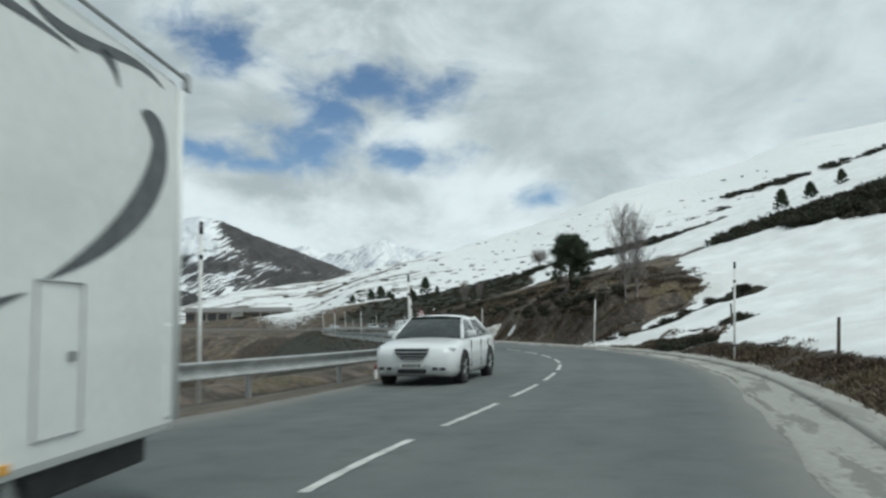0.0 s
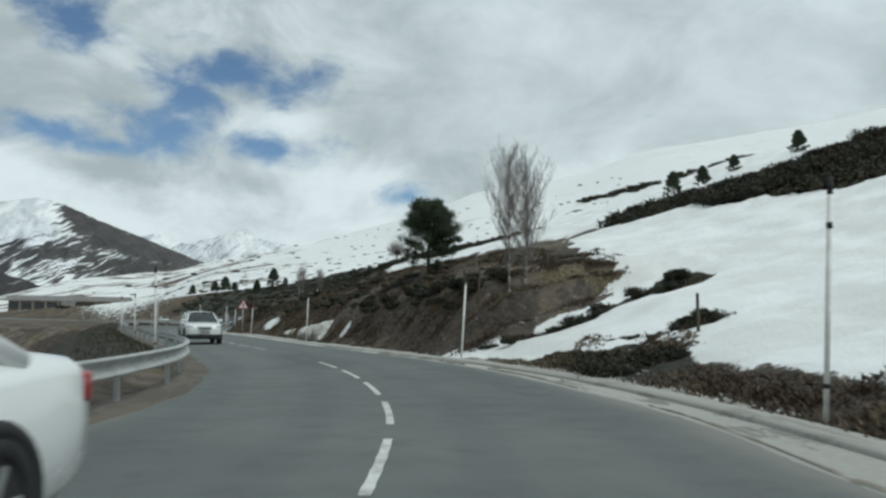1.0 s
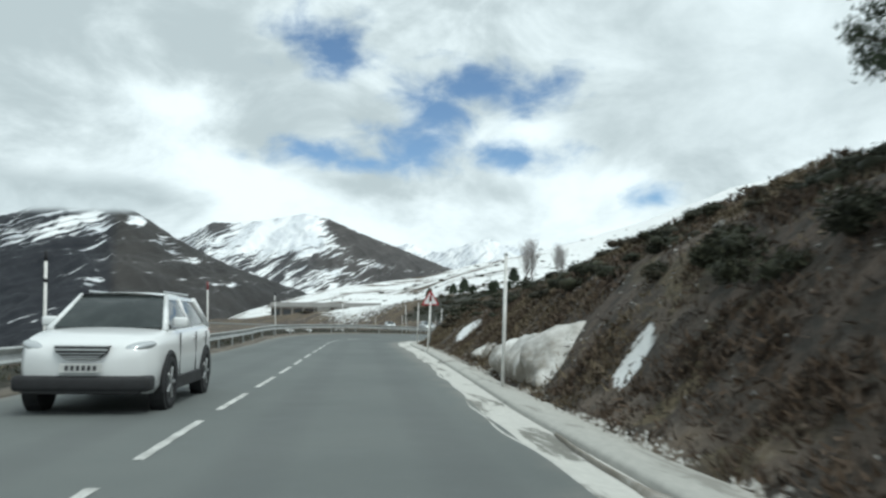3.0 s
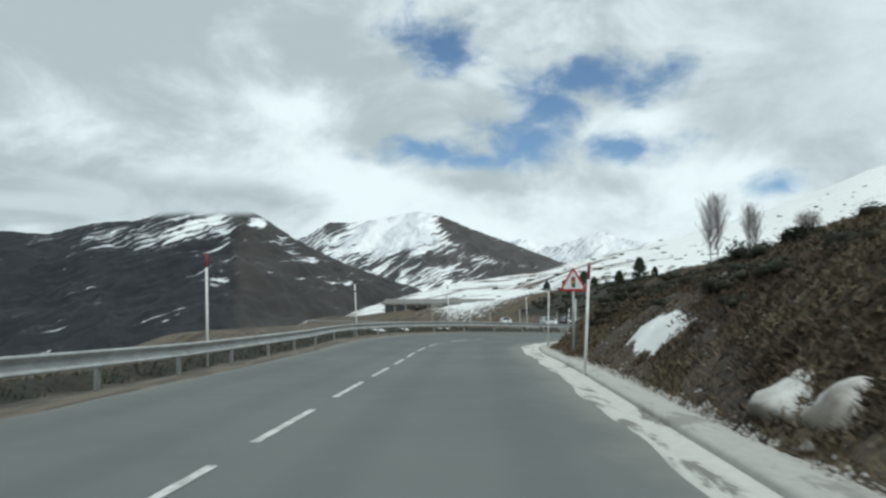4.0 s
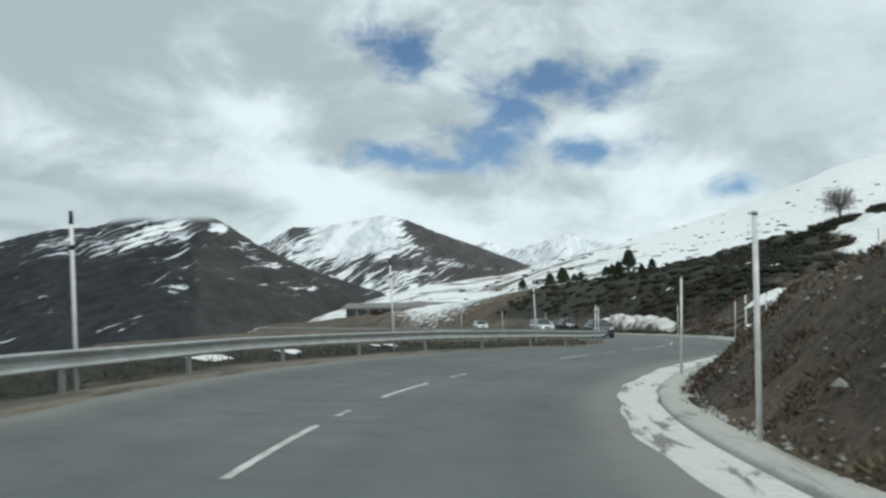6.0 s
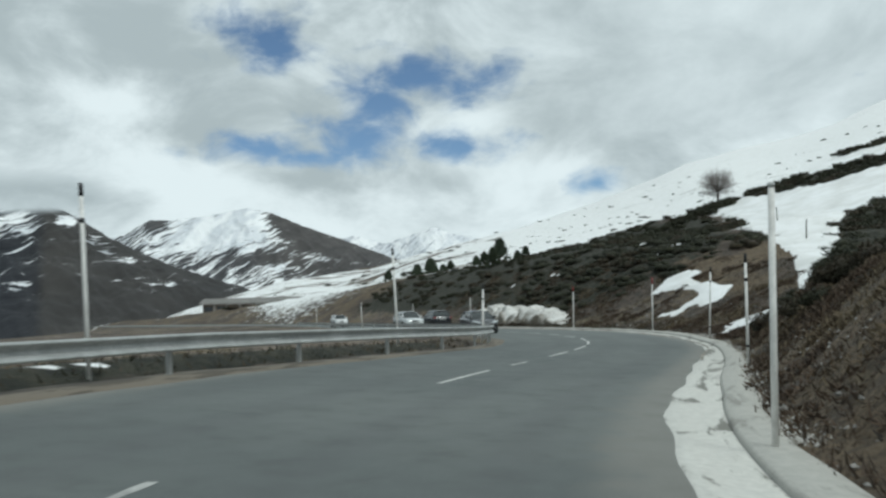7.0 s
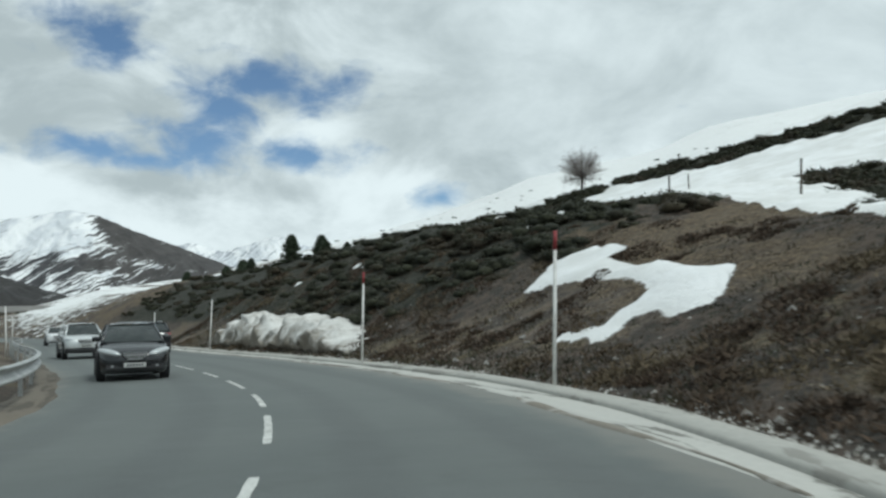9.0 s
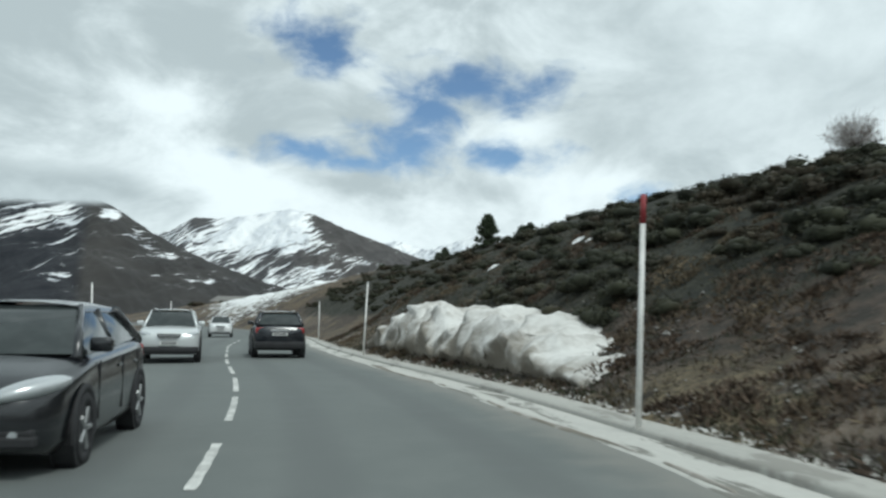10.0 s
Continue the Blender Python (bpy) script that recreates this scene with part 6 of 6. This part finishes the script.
SUV = {"size": (4.27, 1.80, 1.62, 0.36), "axles": (0.86, 3.43), "face": (0.80, -0.02), "tail": 0.95, "plate": 0.60, "grille": 0.34, "rails": True,
       "body": ((0.0, 0.36, 0.80, 0.66), (0.06, 0.28, 0.88, 0.76), (0.25, 0.25, 0.97, 0.85), (0.7, 0.25, 1.04, 0.89), (1.2, 0.25, 1.08, 0.90), (2.2, 0.25, 1.10, 0.90), (3.4, 0.25, 1.13, 0.90), (3.95, 0.26, 1.13, 0.88), (4.18, 0.30, 1.08, 0.83), (4.26, 0.40, 1.0, 0.74)),
       "cabin": (1.02, 1.72, 3.62, 4.10, 1.09, 1.56, 1.14, 0.79, 0.60)}
HATCH = {"size": (4.03, 1.74, 1.47, 0.32), "axles": (0.82, 3.36), "face": (0.62, -0.02), "tail": 0.88, "plate": 0.40, "grille": 0.30, "lamp": (0.34, 0.14, 0.085, 0.27, 0.10),
         "body": ((0.0, 0.28, 0.60, 0.58), (0.06, 0.20, 0.68, 0.72), (0.25, 0.18, 0.78, 0.81), (0.7, 0.18, 0.89, 0.86), (1.1, 0.18, 0.96, 0.87), (2.2, 0.18, 1.0, 0.87), (3.3, 0.18, 1.04, 0.87), (3.75, 0.20, 1.03, 0.85), (3.95, 0.25, 0.98, 0.80), (4.02, 0.34, 0.90, 0.72)),
         "cabin": (0.92, 1.72, 3.25, 3.86, 0.96, 1.41, 1.04, 0.77, 0.57)}


def on_road(y, e, facing_us):
    """A car's place: its front if it faces against the road's run, else its tail, at y."""
    p, tn, _ = station(y)
    a = math.degrees(math.atan2(-tn[0], tn[1]))
    q = beside(y, e, 0.03 * (1 - (e / 4.2) ** 2))
    return Matrix.Translation(q) @ (pose(0, 0, 0, 0, 0, a) if facing_us else pose(0, 0, 0, 0, 0, a + 180) @ Matrix.Translation((0, -4.27, 0)))


car("sedan", "white saloon car with a chrome barred grille, facing oncoming", "car", M_WHITE_CAR, SEDAN, on_road(17.0, -2.6, True))
car("suv", "white compact off-road car with dark lower bumper", "car", M_WHITE_CAR, SUV, on_road(59.3, -1.6, True), M_TRIM)
car("hatchback", "dark grey hatchback car with large swept headlamps", "car", M_BLACK_CAR, HATCH, on_road(161.3, -1.95, True))
car("car", "silver white family car behind the dark hatchback", "car", M_SILVER, SUV, on_road(178.8, -1.7, True), M_TRIM)
car("van", "small white car far along the road", "car", M_WHITE_CAR, SUV, on_road(216.5, -1.6, True))
car("suv", "dark blue-black off-road car seen from behind", "car", M_DARK_CAR, SUV, on_road(181.6, 1.75, False), M_TRIM)

# ---- motorhome ----
M_HOME = paint("cream_white_motorhome_panel", (0.74, 0.76, 0.74), 0.35, 0, 0.05, 1.2, 0.3)
M_SWOOSH = paint("dark_grey_vinyl_graphic", (0.10, 0.11, 0.115), 0.45, 0, 0.15)
M_GAP = paint("grey_rubber_seal", (0.42, 0.43, 0.43), 0.7)
p, tn, rn = station(5.95)
home = thing("motorhome", "cream white motorhome with dark grey crescent graphics", "motorhome", at=pose(-1.98, 6.0, 0.0, 0, 0, -4))
# local: the side we pass is x 0, body towards -x; the back end at y 0, the front at y -6.4
bm = bmesh.new()
box(bm, -2.2, 0.0, -6.3, 0.12, 0.52, 3.12, 0.07)
shell = part("body_shell", bm, M_HOME, home, "", True)
shell.data.shade_flat()
bm = bmesh.new()
box(bm, -2.05, -0.10, -6.1, -0.15, 0.34, 0.54, 0.02)
part("chassis", bm, M_TRIM, home, "dark underside")
bm = bmesh.new()
tube(bm, (0.02, 0.2, 3.15), (0.02, -5.8, 3.15), 0.016, None, 10)
box(bm, 0.0, 0.04, 0.14, 0.22, 3.06, 3.2, 0.01)
part("awning_rail", bm, M_GAP, home, "thin grey awning rail", True)
bm = bmesh.new()
tube(bm, (0.0, 0.105, 0.6), (0.0, 0.105, 3.05), 0.028, None, 8)
part("corner_strip", bm, M_HOME, home, "", True)


def swoosh(bm, p0, p1, p2, p3, fat, lift=0.006):
    """A stripe along a bent curve in the side wall's plane, swelling in the middle."""
    p0, p1, p2, p3 = (Vector((lift, *p)) for p in (p0, p1, p2, p3))
    rows = []
    for k in range(31):
        u = k / 30
        c = p0 * (1 - u) ** 3 + p1 * 3 * u * (1 - u) ** 2 + p2 * 3 * u * u * (1 - u) + p3 * u ** 3
        d = ((p1 - p0) * (1 - u) ** 2 + (p2 - p1) * 2 * u * (1 - u) + (p3 - p2) * u * u).normalized()
        side = Vector((0, -d.z, d.y)) * (fat * math.sin(math.pi * u ** 0.75) ** 0.9 + 0.006) / 2
        rows.append((bm.verts.new(c - side), bm.verts.new(c + side)))
    for i in range(30):
        bm.faces.new((rows[i][0], rows[i][1], rows[i + 1][1], rows[i + 1][0]))


for p0, p1, p2, p3, fat in (((-0.56, 2.72), (0.12, 2.66), (-0.36, 1.95), (-1.68, 1.53), 0.27), ((-3.2, 2.80), (-2.5, 2.88), (-2.0, 2.90), (-1.42, 2.85), 0.05),
                            ((-1.95, 2.99), (-1.35, 2.80), (-0.75, 3.14), (-0.2, 2.97), 0.07), ((-1.15, 2.95), (-1.0, 2.94), (-0.93, 2.9), (-0.89, 2.78), 0.07), ((-3.4, 0.9), (-2.8, 1.25), (-2.3, 1.35), (-1.84, 1.46), 0.09)):
    bm = bmesh.new()
    swoosh(bm, p0, p1, p2, p3, fat)
    bmesh.ops.recalc_face_normals(bm, faces=bm.faces)
    part("graphic", bm, M_SWOOSH, home, "dark grey crescent stripe")


def frame_loop(bm, y0, y1, z0, z1, w2, x=0.008):
    for a, b2 in (((y0, z0), (y1, z0)), ((y1, z0), (y1, z1)), ((y1, z1), (y0, z1)), ((y0, z1), (y0, z0))):
        tube(bm, (x, a[0], a[1]), (x, b2[0], b2[1]), w2, None, 6)


bm = bmesh.new()
frame_loop(bm, -1.75, -1.27, 0.7, 1.53, 0.006)
hatch_ob = part("locker_door", bm, M_GAP, home, "outlined service locker door")
bm = bmesh.new()
box(bm, 0.002, 0.018, -1.40, -1.36, 1.09, 1.15, 0.006)
part("latch", bm, M_TRIM, hatch_ob, "small dark latch")
bm = bmesh.new()
box(bm, -0.05, 0.012, -0.1, 0.03, 0.62, 1.3, 0.02)
part("rear_bumper_end", bm, M_HOME, home, "moulded bumper end")
bm = bmesh.new()
box(bm, -0.01, 0.016, -2.03, -1.95, 0.58, 0.63, 0.004)
part("side_marker", bm, M_AMBER, home, "amber side marker")
for y in (-1.9, -5.2):
    for s, x in ((1, -0.14), (-1, -2.06)):
        wheel(home, x, y, 0.34, s)

# ---- low building by the far car park ----
M_ROOF = paint("pale_grey_sheet_roof", (0.21, 0.20, 0.185), 0.7, 0, 0.15, 0.4)
M_WALL = paint("dull_brown_plank_wall", (0.12, 0.095, 0.075), 0.85, 0, 0.2, 0.7)
M_PLASTER = paint("pale_plaster", (0.30, 0.29, 0.27), 0.85, 0, 0.15, 0.5)
M_DARKGLASS = paint("dark_window_glass", (0.03, 0.033, 0.036), 0.15)
bz = ground_at(-168.0, 655.0) + 0.5
house = thing("low_building", "long low building with a pale roof and dark openings", "building", at=pose(-130.0, 648.0, bz, 0, 0, 12) @ Matrix.Scale(2.3, 4))
bm = bmesh.new()
box(bm, -30, 4, -0.2, 9, -2, 2.9, 0.05)
part("wall", bm, M_WALL, house)
bm = bmesh.new()
v = [bm.verts.new(q) for q in ((-31, -1.6, 2.9), (5, -1.6, 2.9), (5, 10, 4.4), (-31, 10, 4.4), (-31, -1.6, 3.25), (5, -1.6, 3.25), (5, 10, 4.75), (-31, 10, 4.75))]
for f in ((0, 1, 2, 3), (4, 5, 6, 7), (0, 1, 5, 4), (1, 2, 6, 5), (2, 3, 7, 6), (3, 0, 4, 7)):
    bm.faces.new([v[i] for i in f])
bmesh.ops.recalc_face_normals(bm, faces=bm.faces)
part("roof", bm, M_ROOF, house, "pale sheet roof")
bm = bmesh.new()
box(bm, -15.5, -11.5, -1.0, 0.5, -2, 2.9, 0.05)
part("entrance_block", bm, M_PLASTER, house, "pale plastered block")
for k in range(9):
    x = -28.5 + 3.5 * k
    if -16.5 < x < -10:
        continue
    bm = bmesh.new()
    box(bm, x - 1.2, x + 1.2, -0.26, -0.16, 0.4, 2.3, 0.03)
    part("window", bm, M_DARKGLASS, house, "dark window")
    bm = bmesh.new()
    tube(bm, (x + 1.75, -1.3, -1), (x + 1.75, -1.3, 2.95), 0.12, None, 8)
    part("column", bm, M_PLASTER, house, "pale column")
